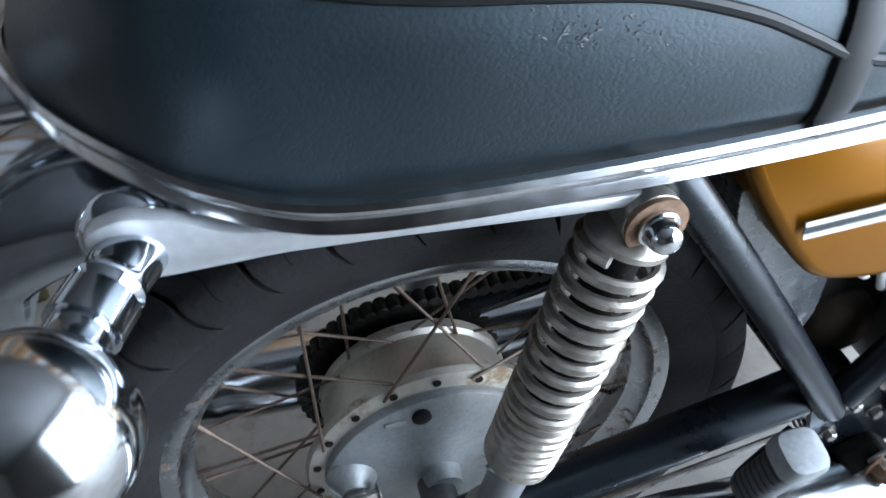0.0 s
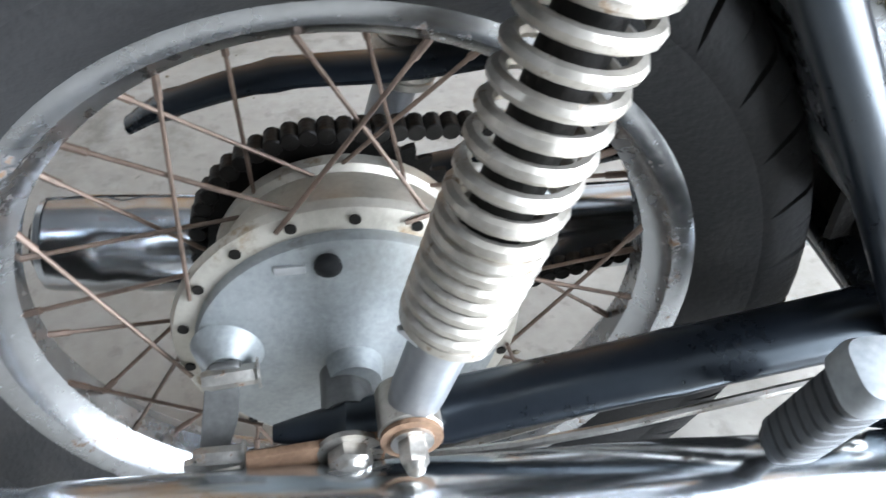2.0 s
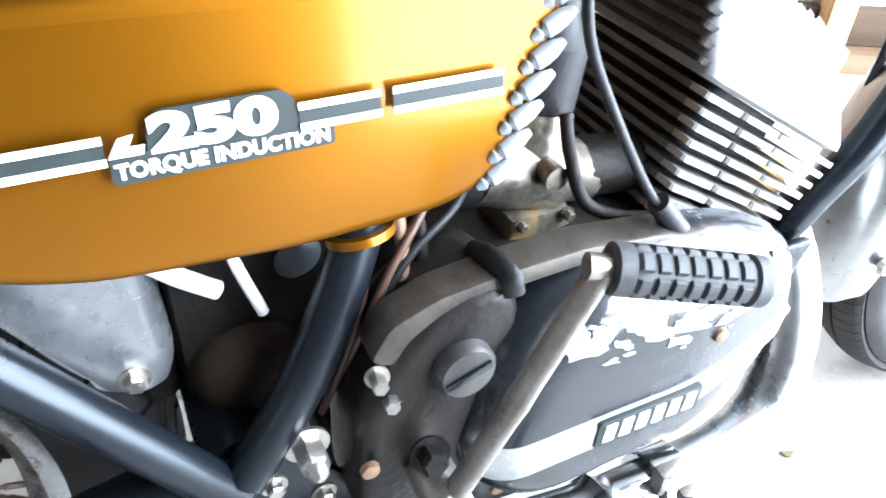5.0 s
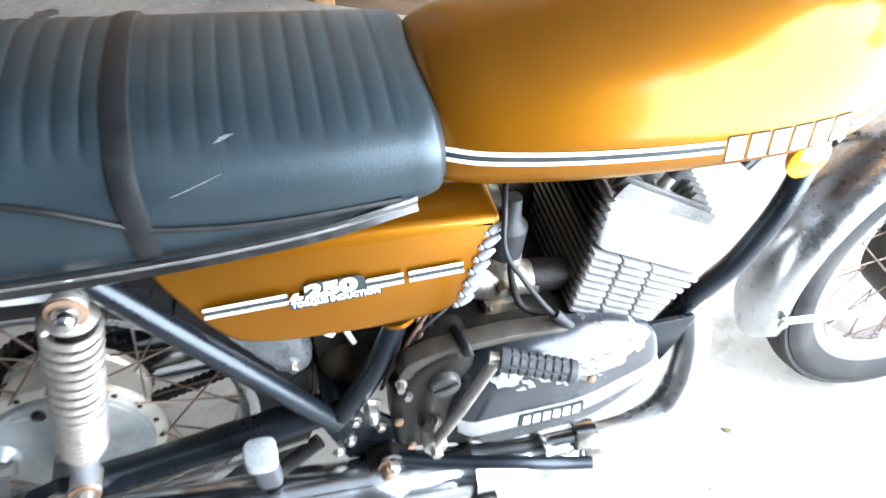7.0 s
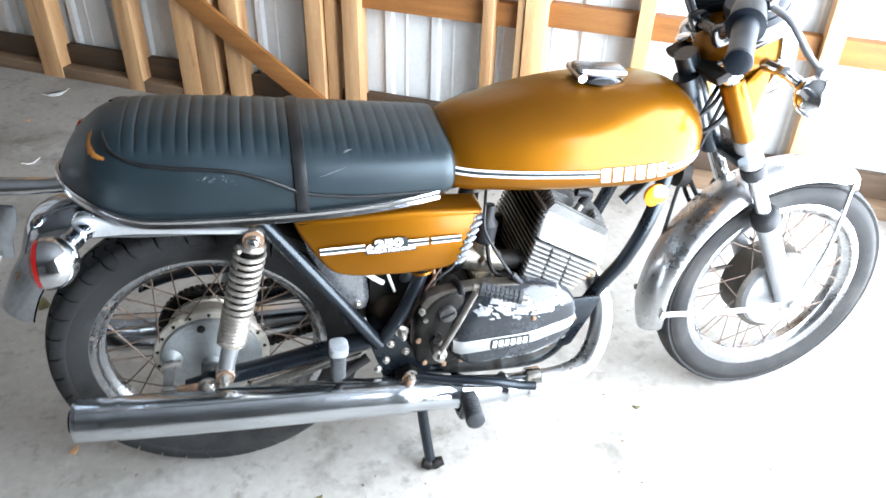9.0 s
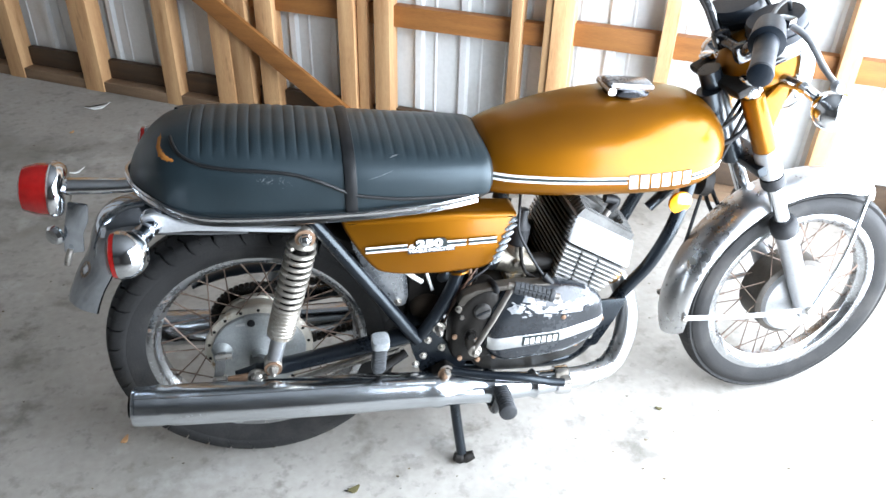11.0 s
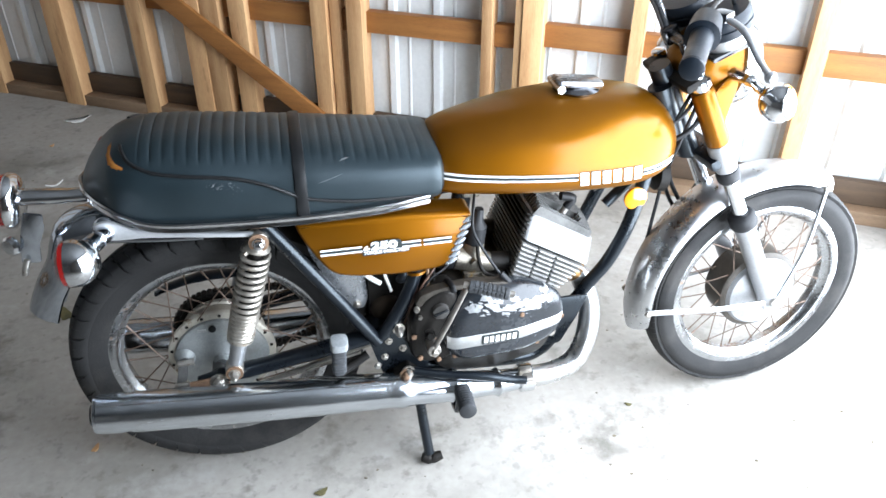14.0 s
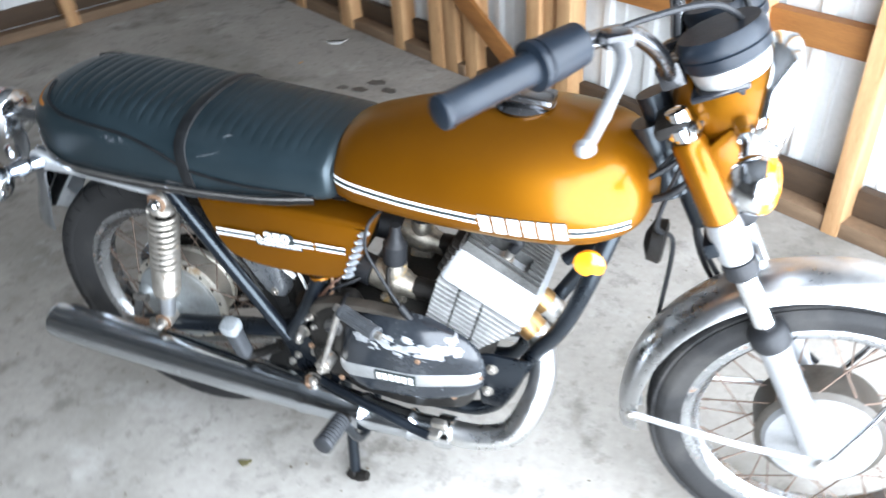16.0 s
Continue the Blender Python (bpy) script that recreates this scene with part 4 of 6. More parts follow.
TANK_SIDE = [(0.212, 0.626), (0.238, 0.622), (0.312, 0.580), (0.324, 0.520), (0.328, 0.455), (0.319, 0.434), (0.302, 0.436), (0.276, 0.472), (0.245, 0.530), (0.218, 0.590)]
rings = []
for y, g in ((-0.096, 0.014), (-0.094, 0.006), (-0.088, 0.001), (-0.080, 0.0), (-0.03, 0.0), (0.02, 0.0)):
    o = round_corners(TANK_SIDE, 0.014, 5)
    rings.append([(x - g * (1 if x > 0.29 else 0.2), y + 0.14 * max(0.0, x - 0.315), z + g * (0.8 if z < 0.46 else 0.0)) for x, z in o])
oil_tank = part("oil_tank", loft(rings), "oil_tank", bike, "dented silver-painted oil tank")
bolt((0.303, -0.095, 0.452), (0, -1, 0), 0.006, 0.008, oil_tank, "zinc")
part("oil_filler", lathe([(0, 0.020), (0.005, 0.020), (0.007, 0.015)], (0.428, -0.114, 0.534), (0.1, -0.25, -1), 20), "gold", bike)

# seat
SEAT = [(-0.188, 0.730, 0.748, 0.020), (-0.180, 0.718, 0.778, 0.045), (-0.155, 0.706, 0.814, 0.083), (-0.125, 0.697, 0.838, 0.112), (-0.10, 0.691, 0.848, 0.125), (-0.06, 0.685, 0.853, 0.134), (0.05, 0.680, 0.846, 0.139), (0.20, 0.676, 0.829, 0.139), (0.25, 0.677, 0.823, 0.139), (0.36, 0.682, 0.810, 0.135), (0.45, 0.690, 0.800, 0.128), (0.478, 0.697, 0.794, 0.124), (0.486, 0.712, 0.784, 0.116)]


def seat_ring(x, count=56):
    low, top, w = spline_table(SEAT, x)
    zc, h = (low + top) / 2, (top - low) / 2
    ring = []
    for k in range(count):
        a = 2 * math.pi * k / count
        c, s = math.cos(a), math.sin(a)
        e = 4.2 if s < 0 else 2.8
        y = w * power(c, 2 / e)
        z = zc + h * power(s, 2 / e)
        if s > 0:
            y *= 1 - 0.10 * max(0.0, s) ** 2
        lift = 0.0
        if z > zc + h * 0.55 and abs(y) < w * 0.84:
            inside = min(1.0, (w * 0.84 - abs(y)) / 0.012)
            for x0, x1 in ((-0.065, 0.200), (0.235, 0.455)):
                if x0 < x < x1:
                    ph = (x - x0) / 0.0208
                    lift = inside * (0.0030 if x0 < 0 else 0.0017) * (abs(math.sin(math.pi * ph)) ** 0.35 - 0.8)
        ring.append((x, y, z + lift))
    return ring


xs = [-0.188 + 0.674 * k / 300 for k in range(301)]
seat = part("seat", loft([seat_ring(x) for x in xs]), "vinyl", bike, "long black vinyl seat with ribbed top and scuffs")


def seat_side(x, z, out=0.0):
    """The y of the seat's near flank at a height."""
    low, top, w = spline_table(SEAT, x)
    zc, h = (low + top) / 2, (top - low) / 2
    s = max(-0.999, min(0.999, (z - zc) / h))
    e = 4.2 if s < 0 else 2.8
    ss = math.copysign(abs(s) ** (e / 2), s)
    y = w * abs(math.cos(math.asin(ss))) ** (2 / e)
    return y * (1 - 0.10 * max(0.0, ss) ** 2) + out


for side in (-1, 1):
    run = [(-0.096, 0.844), (-0.090, 0.838), (-0.077, 0.828), (-0.044, 0.815), (0.004, 0.806), (0.053, 0.800), (0.104, 0.792), (0.150, 0.777), (0.182, 0.761), (0.212, 0.745), (0.25, 0.735), (0.322, 0.724), (0.44, 0.717)]
    part("piping", sweep(bmesh.new(), catmull([(x, side * seat_side(x, z, 0.001), z) for x, z in run]), 0.0035, 8), "piping", seat)
    # the bright trim along the seat's foot
bm = bmesh.new()
trim_path = [(0.455, -0.128, 0.706), (0.36, -0.139, 0.699), (0.22, -0.144, 0.697), (0.05, -0.1445, 0.702), (-0.05, -0.1415, 0.710), (-0.10, -0.129, 0.724), (-0.128, -0.112, 0.734), (-0.158, -0.083, 0.742), (-0.182, -0.045, 0.747), (-0.194, 0.0, 0.749)]
trim_path += [(x, -y, z) for x, y, z in trim_path[-2::-1]]
rings = []
pts = catmull(trim_path, 8)
for i, p in enumerate(pts):
    t = (pts[min(i + 1, len(pts) - 1)] - pts[max(i - 1, 0)]).normalized()
    out = Vector((0, 0, 1)).cross(t).normalized()
    if out.dot(p - Vector((0.15, 0, p.z))) < 0:
        out = -out
    rings.append([p + Vector((0, 0, h)) + out * o for h, o in ((-0.007, -0.004), (-0.007, 0.001), (-0.0045, 0.003), (0.000, 0.0015), (0.0015, 0.0005), (0.003, 0.0015), (0.0085, 0.003), (0.0115, 0.001), (0.0115, -0.004))])
part("seat_trim", loft(rings), "worn_chrome", seat, "ribbed bright metal trim strip")
low, top_z, w = spline_table(SEAT, 0.213)
zc, h = (low + top_z) / 2, (top_z - low) / 2
strap_rings = []
for k in range(57):
    a = radians(-52 + 284 * k / 56)
    c, sn = math.cos(a), math.sin(a)
    e = 4.2 if sn < 0 else 2.8
    p = Vector((0.213, w * power(c, 2 / e) * (1 - 0.10 * max(0.0, sn) ** 2), zc + h * power(sn, 2 / e)))
    o = (p - Vector((0.213, 0, zc))).normalized()
    strap_rings.append([p + Vector((dx, 0, 0)) + o * q for dx, q in ((-0.012, -0.003), (-0.0105, 0.0036), (-0.005, 0.0050), (0.005, 0.0050), (0.0105, 0.0036), (0.012, -0.003))])
part("strap", loft(strap_rings), "piping", seat, "black passenger strap")


def seat_patch(name, spine, widths, material, label="", lift=0.0012):
    """A ragged patch lying on the near flank of the seat."""
    pts = catmull([(x, 0, z) for x, z in spine], 4)
    rings = []
    for k, p in enumerate(pts):
        t = (pts[min(k + 1, len(pts) - 1)] - pts[max(k - 1, 0)]).normalized()
        f = k / (len(pts) - 1) * (len(widths) - 1)
        w = widths[int(f)] + (widths[min(int(f) + 1, len(widths) - 1)] - widths[int(f)]) * (f - int(f))
        w *= 1 + 0.3 * math.sin(k * 2.3 + p.x * 90)
        up = Vector((-t.z, 0, t.x))
        ring = []
        for h, o in ((-1, 0.0), (-0.5, lift), (0.5, lift), (1, 0.0)):
            q = p + up * h * w
            ring.append((q.x, -seat_side(q.x, q.z, o), q.z))
        q = p
        ring.append((q.x, -seat_side(q.x, q.z, -0.002), q.z))
        rings.append(ring)
    return part(name, loft(rings), material, seat, label)


seat_patch("torn_foam", [(-0.113, 0.841), (-0.117, 0.834), (-0.113, 0.827), (-0.103, 0.8225), (-0.090, 0.8205)], [0.0015, 0.0035, 0.005, 0.0035, 0.0015], "foam", "torn seam showing orange seat foam")
random.seed(12)
for cx, cz, count in ((0.066, 0.781, 26), (0.093, 0.779, 20), (0.052, 0.792, 6)):
    for k in range(count):
        x, z = cx + random.gauss(0, 0.0060), cz + random.gauss(0, 0.0065)
        x -= 0.5 * (z - cz)
        r = random.uniform(0.0006, 0.0018)
        dx, dz = random.uniform(-1, 1), random.uniform(-1, 1)
        seat_patch("scuff_mark", [(x - dx * r, z - dz * r), (x, z), (x + dx * r, z + dz * r)], [r * 0.15, r * 0.55, r * 0.12], "scuff", "", 0.0004)
seat_patch("scuff_mark", [(0.245, 0.770), (0.262, 0.774), (0.290, 0.781)], [0.0002, 0.0006, 0.0002], "scuff", "pale scratch in the vinyl", 0.0004)
seat_patch("seat_tear", [(0.288, 0.7985), (0.296, 0.800), (0.305, 0.8005)], [0.0003, 0.0010, 0.0003], "scuff", "small pale slit in the vinyl", 0.0008)


# fuel tank
TANK = [(0.470, 0.735, 0.752, 0.050), (0.476, 0.700, 0.790, 0.090), (0.500, 0.690, 0.810, 0.112), (0.56, 0.686, 0.828, 0.129), (0.64, 0.682, 0.846, 0.142), (0.74, 0.679, 0.859, 0.150), (0.83, 0.677, 0.861, 0.150), (0.90, 0.680, 0.853, 0.140), (0.95, 0.690, 0.838, 0.118), (0.985, 0.712, 0.806, 0.084), (1.002, 0.745, 0.775, 0.035)]


def tank_point(x, a):
    low, top, w = spline_table(TANK, x)
    c, s = math.cos(a), math.sin(a)
    zw = low + (top - low) * 0.36
    if s >= 0:
        return (x, w * power(c, 2 / 2.15), zw + (top - zw) * power(s, 2 / 2.15))
    return (x, w * power(c, 2 / 3.4), zw + (zw - low) * power(s, 2 / 3.4))


def tank_flank(x, z):
    low, top, w = spline_table(TANK, x)
    zw = low + (top - low) * 0.36
    if z >= zw:
        s = min(1.0, (z - zw) / (top - zw)) ** (2.15 / 2)
        return w * math.cos(math.asin(s)) ** (2 / 2.15)
    s = min(1.0, (zw - z) / (zw - low)) ** (3.4 / 2)
    return w * math.cos(math.asin(s)) ** (2 / 3.4)


xs = [0.470 + 0.532 * (0.5 - 0.5 * math.cos(math.pi * k / 70)) for k in range(71)]
tank = part("fuel_tank", loft([[tank_point(x, 2 * math.pi * k / 64) for k in range(64)] for x in xs]), "gold", bike, "metallic gold fuel tank with white pinstripes")


def tank_band(x0, x1, z_of, tall, material, lift, name, steps=24):
    rings = []
    for k in range(steps + 1):
        x = x0 + (x1 - x0) * k / steps
        z = z_of(x)
        rings.append([(x, -tank_flank(x, z + h) - o, z + h) for h, o in ((-tall / 2, lift), (tall / 2, lift), (tall / 2, lift - 0.001), (-tall / 2, lift - 0.001))])
    return part(name, loft(rings), material, tank)


def stripe_height(x):
    return 0.744 - 0.009 * (x - 0.47) / 0.28 if x < 0.75 else 0.735 - 0.006 * min(1.0, (x - 0.75) / 0.13) + 0.05 * max(0.0, x - 0.9)


for x0, x1 in ((0.478, 0.748), (0.890, 0.972)):
    tank_band(x0, x1, stripe_height, 0.0125, "dark_decal", 0.0010, "stripe_band")
    for dz in (-0.0052, 0.0052):
        tank_band(x0, x1, lambda x, dz=dz: stripe_height(x) + dz, 0.0042, "white_paint", 0.0016, "stripe")
# the maker's mark as six plain blocks on a dark ground
for k in range(6):
    for grow, lift, mat_, name in ((0.0012, 0.0014, "dark_decal", "mark_ground"), (0.0, 0.0022, "white_paint", "mark_block")):
        x0, x1, tall = 0.7535 + k * 0.0230 - grow, 0.7535 + k * 0.0230 + 0.0168 + grow, 0.0150 + grow
        rings = []
        for j in range(4):
            f = j / 3
            ring = []
            for h, o in ((-tall, lift), (tall, lift), (tall, 0.0002), (-tall, 0.0002)):
                x = x0 + (x1 - x0) * f - 0.0022 * h / tall
                ring.append((x, -tank_flank(x, 0.7305 + h) - o, 0.7305 + h))
            rings.append(ring)
        part(name, loft(rings), mat_, tank)
bm = lathe([(0, 0.046), (0.006, 0.048), (0.010, 0.040), (0.013, 0.034)], (0.785, 0.0, 0.856), (0.02, 0, 1), 40)
cap = part("filler_cap", bm, "dark_chrome", tank, "chrome flip filler cap")
bm = block((0.785, -0.005, 0.876), (0.098, 0.050, 0.016), 0.007, Matrix.Rotation(radians(6), 4, "Y"))
part("cap_lever", bm, "dark_chrome", cap)
part("cap_hinge", sweep(bmesh.new(), [(0.742, -0.035, 0.871), (0.742, 0.035, 0.871)], 0.008, 12), "chrome", cap)
part("fuel_tap", block((0.56, -0.035, 0.668), (0.035, 0.02, 0.03), 0.004), "brass", bike)

# ---- engine ----
# cylinder axes: up the barrel and towards the front
UP, FWD = Vector((0.5, 0, 0.866)), Vector((0.866, 0, -0.5))


def barrel(u, v, y):
    return UP * u + FWD * v + Vector((0, y, 0))


def slab(u0, u1, v0, v1, w, bevel, radius=0.02, bm=None):
    """A fin or slab square to the barrels, with rounded corners."""
    outline = round_corners([(v0, -w), (v1, -w), (v1, w), (v0, w)], radius, 4)
    own = bm or bmesh.new()
    lo = [own.verts.new(barrel(u0, v, y)) for v, y in outline]
    hi = [own.verts.new(barrel(u1, v, y)) for v, y in outline]
    own.faces.new(lo[::-1])
    own.faces.new(hi)
    for k in range(len(lo)):
        own.faces.new((lo[k], lo[(k + 1) % len(lo)], hi[(k + 1) % len(lo)], hi[k]))
    return own


case_outline = [(0.440, 0.345), (0.445, 0.450), (0.488, 0.478), (0.60, 0.482), (0.68, 0.468), (0.725, 0.425), (0.735, 0.350), (0.71, 0.290), (0.60, 0.262), (0.47, 0.275)]
engine = part("crankcase", plate(round_corners(case_outline, 0.03), -0.145, 0.145, 0.012), "dusty_case", bike, "oily black engine crankcase")
rim_outline = [(0.416, 0.478), (0.428, 0.499), (0.455, 0.510), (0.494, 0.515), (0.545, 0.517), (0.600, 0.511), (0.645, 0.497), (0.642, 0.487), (0.598, 0.499), (0.545, 0.505), (0.494, 0.502), (0.460, 0.496), (0.440, 0.486), (0.430, 0.470)]
rim = part("case_rim", plate(round_corners(rim_outline, 0.006, 3), -0.160, -0.136, 0.0025, segments=2), "dusty_shaded_rim", engine, "dusty brown-grey case rim")
part("hose_clip", tube([(0.487, -0.130, 0.512), (0.490, -0.147, 0.519), (0.494, -0.163, 0.516), (0.497, -0.165, 0.504)], 0.0062, 12, 5, 0.5), "rubber", rim)
# outer clutch cover
cov = round_corners([(0.462, 0.372), (0.488, 0.478), (0.545, 0.512), (0.655, 0.508), (0.735, 0.462), (0.752, 0.400), (0.735, 0.345), (0.66, 0.322), (0.50, 0.322)], [0.05, 0.05, 0.05, 0.06, 0.06, 0.04, 0.04, 0.05, 0.04], 6)
COVER_MID = Vector((0.607, 0, 0.412))


def cover_depth(x):
    """How far the cover stands out; it draws in towards the front."""
    lean = max(0.0, min(1.0, (x - 0.615) / 0.13))
    return 0.049 - 0.024 * lean * lean * (3 - 2 * lean)


dome = []
for k in range(14):
    a = math.pi / 2 * min(1.0, k / 9)
    inset = 0.036 * (1 - math.cos(a)) ** 1.1
    shrink = 1.0 if k < 10 else (0.72, 0.46, 0.22, 0.03)[k - 10]
    ring = []
    for x, z in cov:
        d = Vector((x, 0, z)) - COVER_MID
        top = 1.0 + 0.55 * max(0.0, d.z) / 0.1
        q = COVER_MID + d * max(0.02, (d.length - inset * top) / d.length) * shrink
        ring.append((q.x, -0.140 - cover_depth(q.x) * math.sin(a), q.z))
    dome.append(ring)
clutch = part("clutch_cover", loft(dome), "case_black", bike, "black engine cover with paint flaking to bare metal")


def cover_y(x, z):
    """Depth of the cover's face at a point, between the rings that hold it."""
    d = Vector((x, 0, z)) - COVER_MID
    if d.length < 1e-4:
        return -0.189
    way = d.normalized()
    n = max(range(len(cov)), key=lambda k: (Vector((cov[k][0], 0, cov[k][1])) - COVER_MID).normalized().dot(way))
    last = None
    for ring in dome[:10]:
        reach = math.hypot(ring[n][0] - COVER_MID.x, ring[n][2] - COVER_MID.z)
        if reach < d.length:
            if last is None:
                return ring[n][1]
            f = (last[0] - d.length) / max(1e-6, last[0] - reach)
            return last[1] + (ring[n][1] - last[1]) * f
        last = (reach, ring[n][1])
    return -0.140 - cover_depth(x)


random.seed(8)
for k in range(110):
    # flakes gather along the upper shoulder of the cover
    f = random.random() ** 0.8
    x = 0.525 + 0.180 * f + random.uniform(-0.01, 0.01)
    z = 0.476 - 0.022 * f + random.gauss(0, 0.009)
    size = random.uniform(0.0012, 0.0036) if k % 4 else random.uniform(0.0050, 0.0100)
    rim_pts = []
    for q in range(9):
        a = 2 * math.pi * q / 9
        r = size * random.uniform(0.45, 1.35)
        px, pz = x + r * 1.7 * math.cos(a), z + 0.75 * r * math.sin(a) - 0.25 * r * math.cos(a)
        rim_pts.append((px, cover_y(px, pz) - 0.0006, pz))
    bm = bmesh.new()
    top = [bm.verts.new(p) for p in rim_pts]
    low = [bm.verts.new((p[0], p[1] + 0.0015, p[2])) for p in rim_pts]
    mid_v = bm.verts.new((x, cover_y(x, z) - 0.0008, z))
    for q in range(9):
        bm.faces.new((top[q], top[(q + 1) % 9], mid_v))
        bm.faces.new((top[q], low[q], low[(q + 1) % 9], top[(q + 1) % 9]))
    part("bare_flake", bm, "bare_flake", clutch)
# polished belt across the cover
rings = []
for k in range(41):
    f = k / 40
    x = 0.480 + 0.264 * f
    low, high = 0.3690 + 0.0135 * f, 0.4005 + 0.0085 * f
    ring = []
    for j in range(5):
        z = low + (high - low) * j / 4
        ring.append((x, cover_y(x, z) - (0.0030 if 0 < j < 4 else 0.0006), z))
    ring += [(x, max(p[1] for p in ring) + 0.004, p[2]) for p in (ring[-1], ring[0])]
    rings.append(ring)
part("belt", loft(rings), "alloy", clutch, "polished metal band")
part("nameplate", plate(round_corners([(0.552, 0.3775), (0.553, 0.4005), (0.634, 0.403), (0.634, 0.380)], 0.003), -0.1935, -0.186, 0.0005), "dark_decal", clutch)
for k in range(6):
    x = 0.5575 + 0.0125 * k
    part("mark_block", plate([(x, 0.382 + 0.00035 * k), (x + 0.001, 0.3975 + 0.00035 * k), (x + 0.0092, 0.3975 + 0.00035 * k), (x + 0.0085, 0.382 + 0.00035 * k)], -0.1942, -0.1930, 0), "white_paint", clutch)
for x, z in ((0.640, 0.440), (0.742, 0.398), (0.50, 0.335), (0.69, 0.333)):
    part("screw", lathe([(0, 0.0055), (0.003, 0.005), (0.004, 0.003)], (x, cover_y(x, z), z), (0, -1, 0), 12), "rust_steel", clutch)
mount = part("engine_mount", plate(round_corners([(0.715, 0.398), (0.741, 0.408), (0.822, 0.408), (0.800, 0.350), (0.766, 0.278), (0.725, 0.275)], 0.008), -0.108, -0.100, 0.002), "black_paint", bike, "black engine mounting plate")
for x, z in ((0.750, 0.376), (0.740, 0.316)):
    bolt((x, -0.108, z), (0, -1, 0), 0.008, 0.010, mount, "zinc", False)
# kick starter housing to the rear
hous = round_corners([(0.405, 0.335), (0.408, 0.440), (0.440, 0.500), (0.500, 0.518), (0.52, 0.42), (0.505, 0.33), (0.45, 0.315)], 0.03, 4)
housing = part("starter_housing", plate(hous, -0.163, -0.10, 0.012, segments=3), "oily_case", bike, "scuffed black kick-starter housing")
bm = lathe([(0, 0.0185), (0.020, 0.0180), (0.023, 0.016), (0.023, 0.0)], (0.469, -0.150, 0.460), (0, -1, 0.05), 28)
oil_cap = part("oil_cap", bm, "cap_plastic", bike, "slotted black oil filler cap")
part("slot", block((0.469, -0.1735, 0.461), (0.029, 0.003, 0.005), 0.001, Matrix.Rotation(radians(-20), 4, "Y")), "case_black", oil_cap)
for x, z in ((0.412, 0.40), (0.425, 0.34), (0.465, 0.33)):
    part("screw", lathe([(0, 0.006), (0.004, 0.0055), (0.005, 0.003)], (x, -0.165, z), (0, -1, 0), 12), "rust_steel", housing)
bolt((0.420, -0.160, 0.468), (-0.2, -1, 0.3), 0.0048, 0.014, housing, "zinc", False)
bolt((0.427, -0.160, 0.448), (-0.2, -1, 0.3), 0.0048, 0.012, housing, "zinc", False)
# kick lever
K0, K1, K2 = Vector((0.449, -0.186, 0.384)), Vector((0.515, -0.208, 0.549)), Vector((0.600, -0.236, 0.534))
bm = lathe([(-0.02, 0.0145), (0.014, 0.0145), (0.016, 0.012)], K0, (0, -1, 0), 20)
kick = part("kick_lever", bm, "zinc", bike, "steel kick-start lever with folding rubber pedal")
part("lever_arm", tube([K0 + Vector((0.0, -0.010, 0.004)), K0.lerp(K1, 0.5) + Vector((0, -0.006, 0)), K1], [0.0085, 0.0078, 0.0082], 16, 6, 0.62, up=(1, 0, 0)), "lever_steel", kick)
ax = (K2 - K1).normalized()
part("pedal_pin", sweep(bmesh.new(), [K1 - ax * 0.008, K2 + ax * 0.004], 0.007, 12), "zinc", kick)
prof = []
prof += [(0.003, 0.010), (0.004, 0.0128), (0.012, 0.0132), (0.013, 0.0112)]
for k in range(7):
    h = 0.0150 + 0.0086 * k
    prof += [(h, 0.0132), (h + 0.0052, 0.0132), (h + 0.0060, 0.0112), (h + 0.0078, 0.0112)]
prof += [(0.0760, 0.0132), (0.0830, 0.0130), (0.0845, 0.0110)]
bm = lathe(prof, K1, ax, 48)
for v in bm.verts:
    foot = K1 + ax * (v.co - K1).dot(ax)
    out = v.co - foot
    turn = math.atan2(out.dot(ax.cross(Vector((0, 0, 1)))), out.z) / (2 * math.pi) * 6
    along = (v.co - K1).dot(ax)
    if out.length > 0.012 and 0.014 < along < 0.0745 and abs(turn - round(turn)) < 0.09:
        v.co = foot + out * (0.0113 / out.length)
part("pedal_rubber", bm, "dusty_rubber", kick, "ribbed black rubber pedal")
bolt((0.449, -0.201, 0.382), (0, -1, 0), 0.0075, 0.010, kick)
bolt((0.444, -0.178, 0.412), (-0.1, -0.9, 0.3), 0.0085, 0.014, kick, "dusty_case", False, "clamp_nut")

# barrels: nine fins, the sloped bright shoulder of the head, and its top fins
# core and rear fins are near black, inner fins dark, outer edges paler
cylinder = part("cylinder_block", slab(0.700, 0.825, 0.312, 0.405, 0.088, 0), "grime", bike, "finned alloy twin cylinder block")
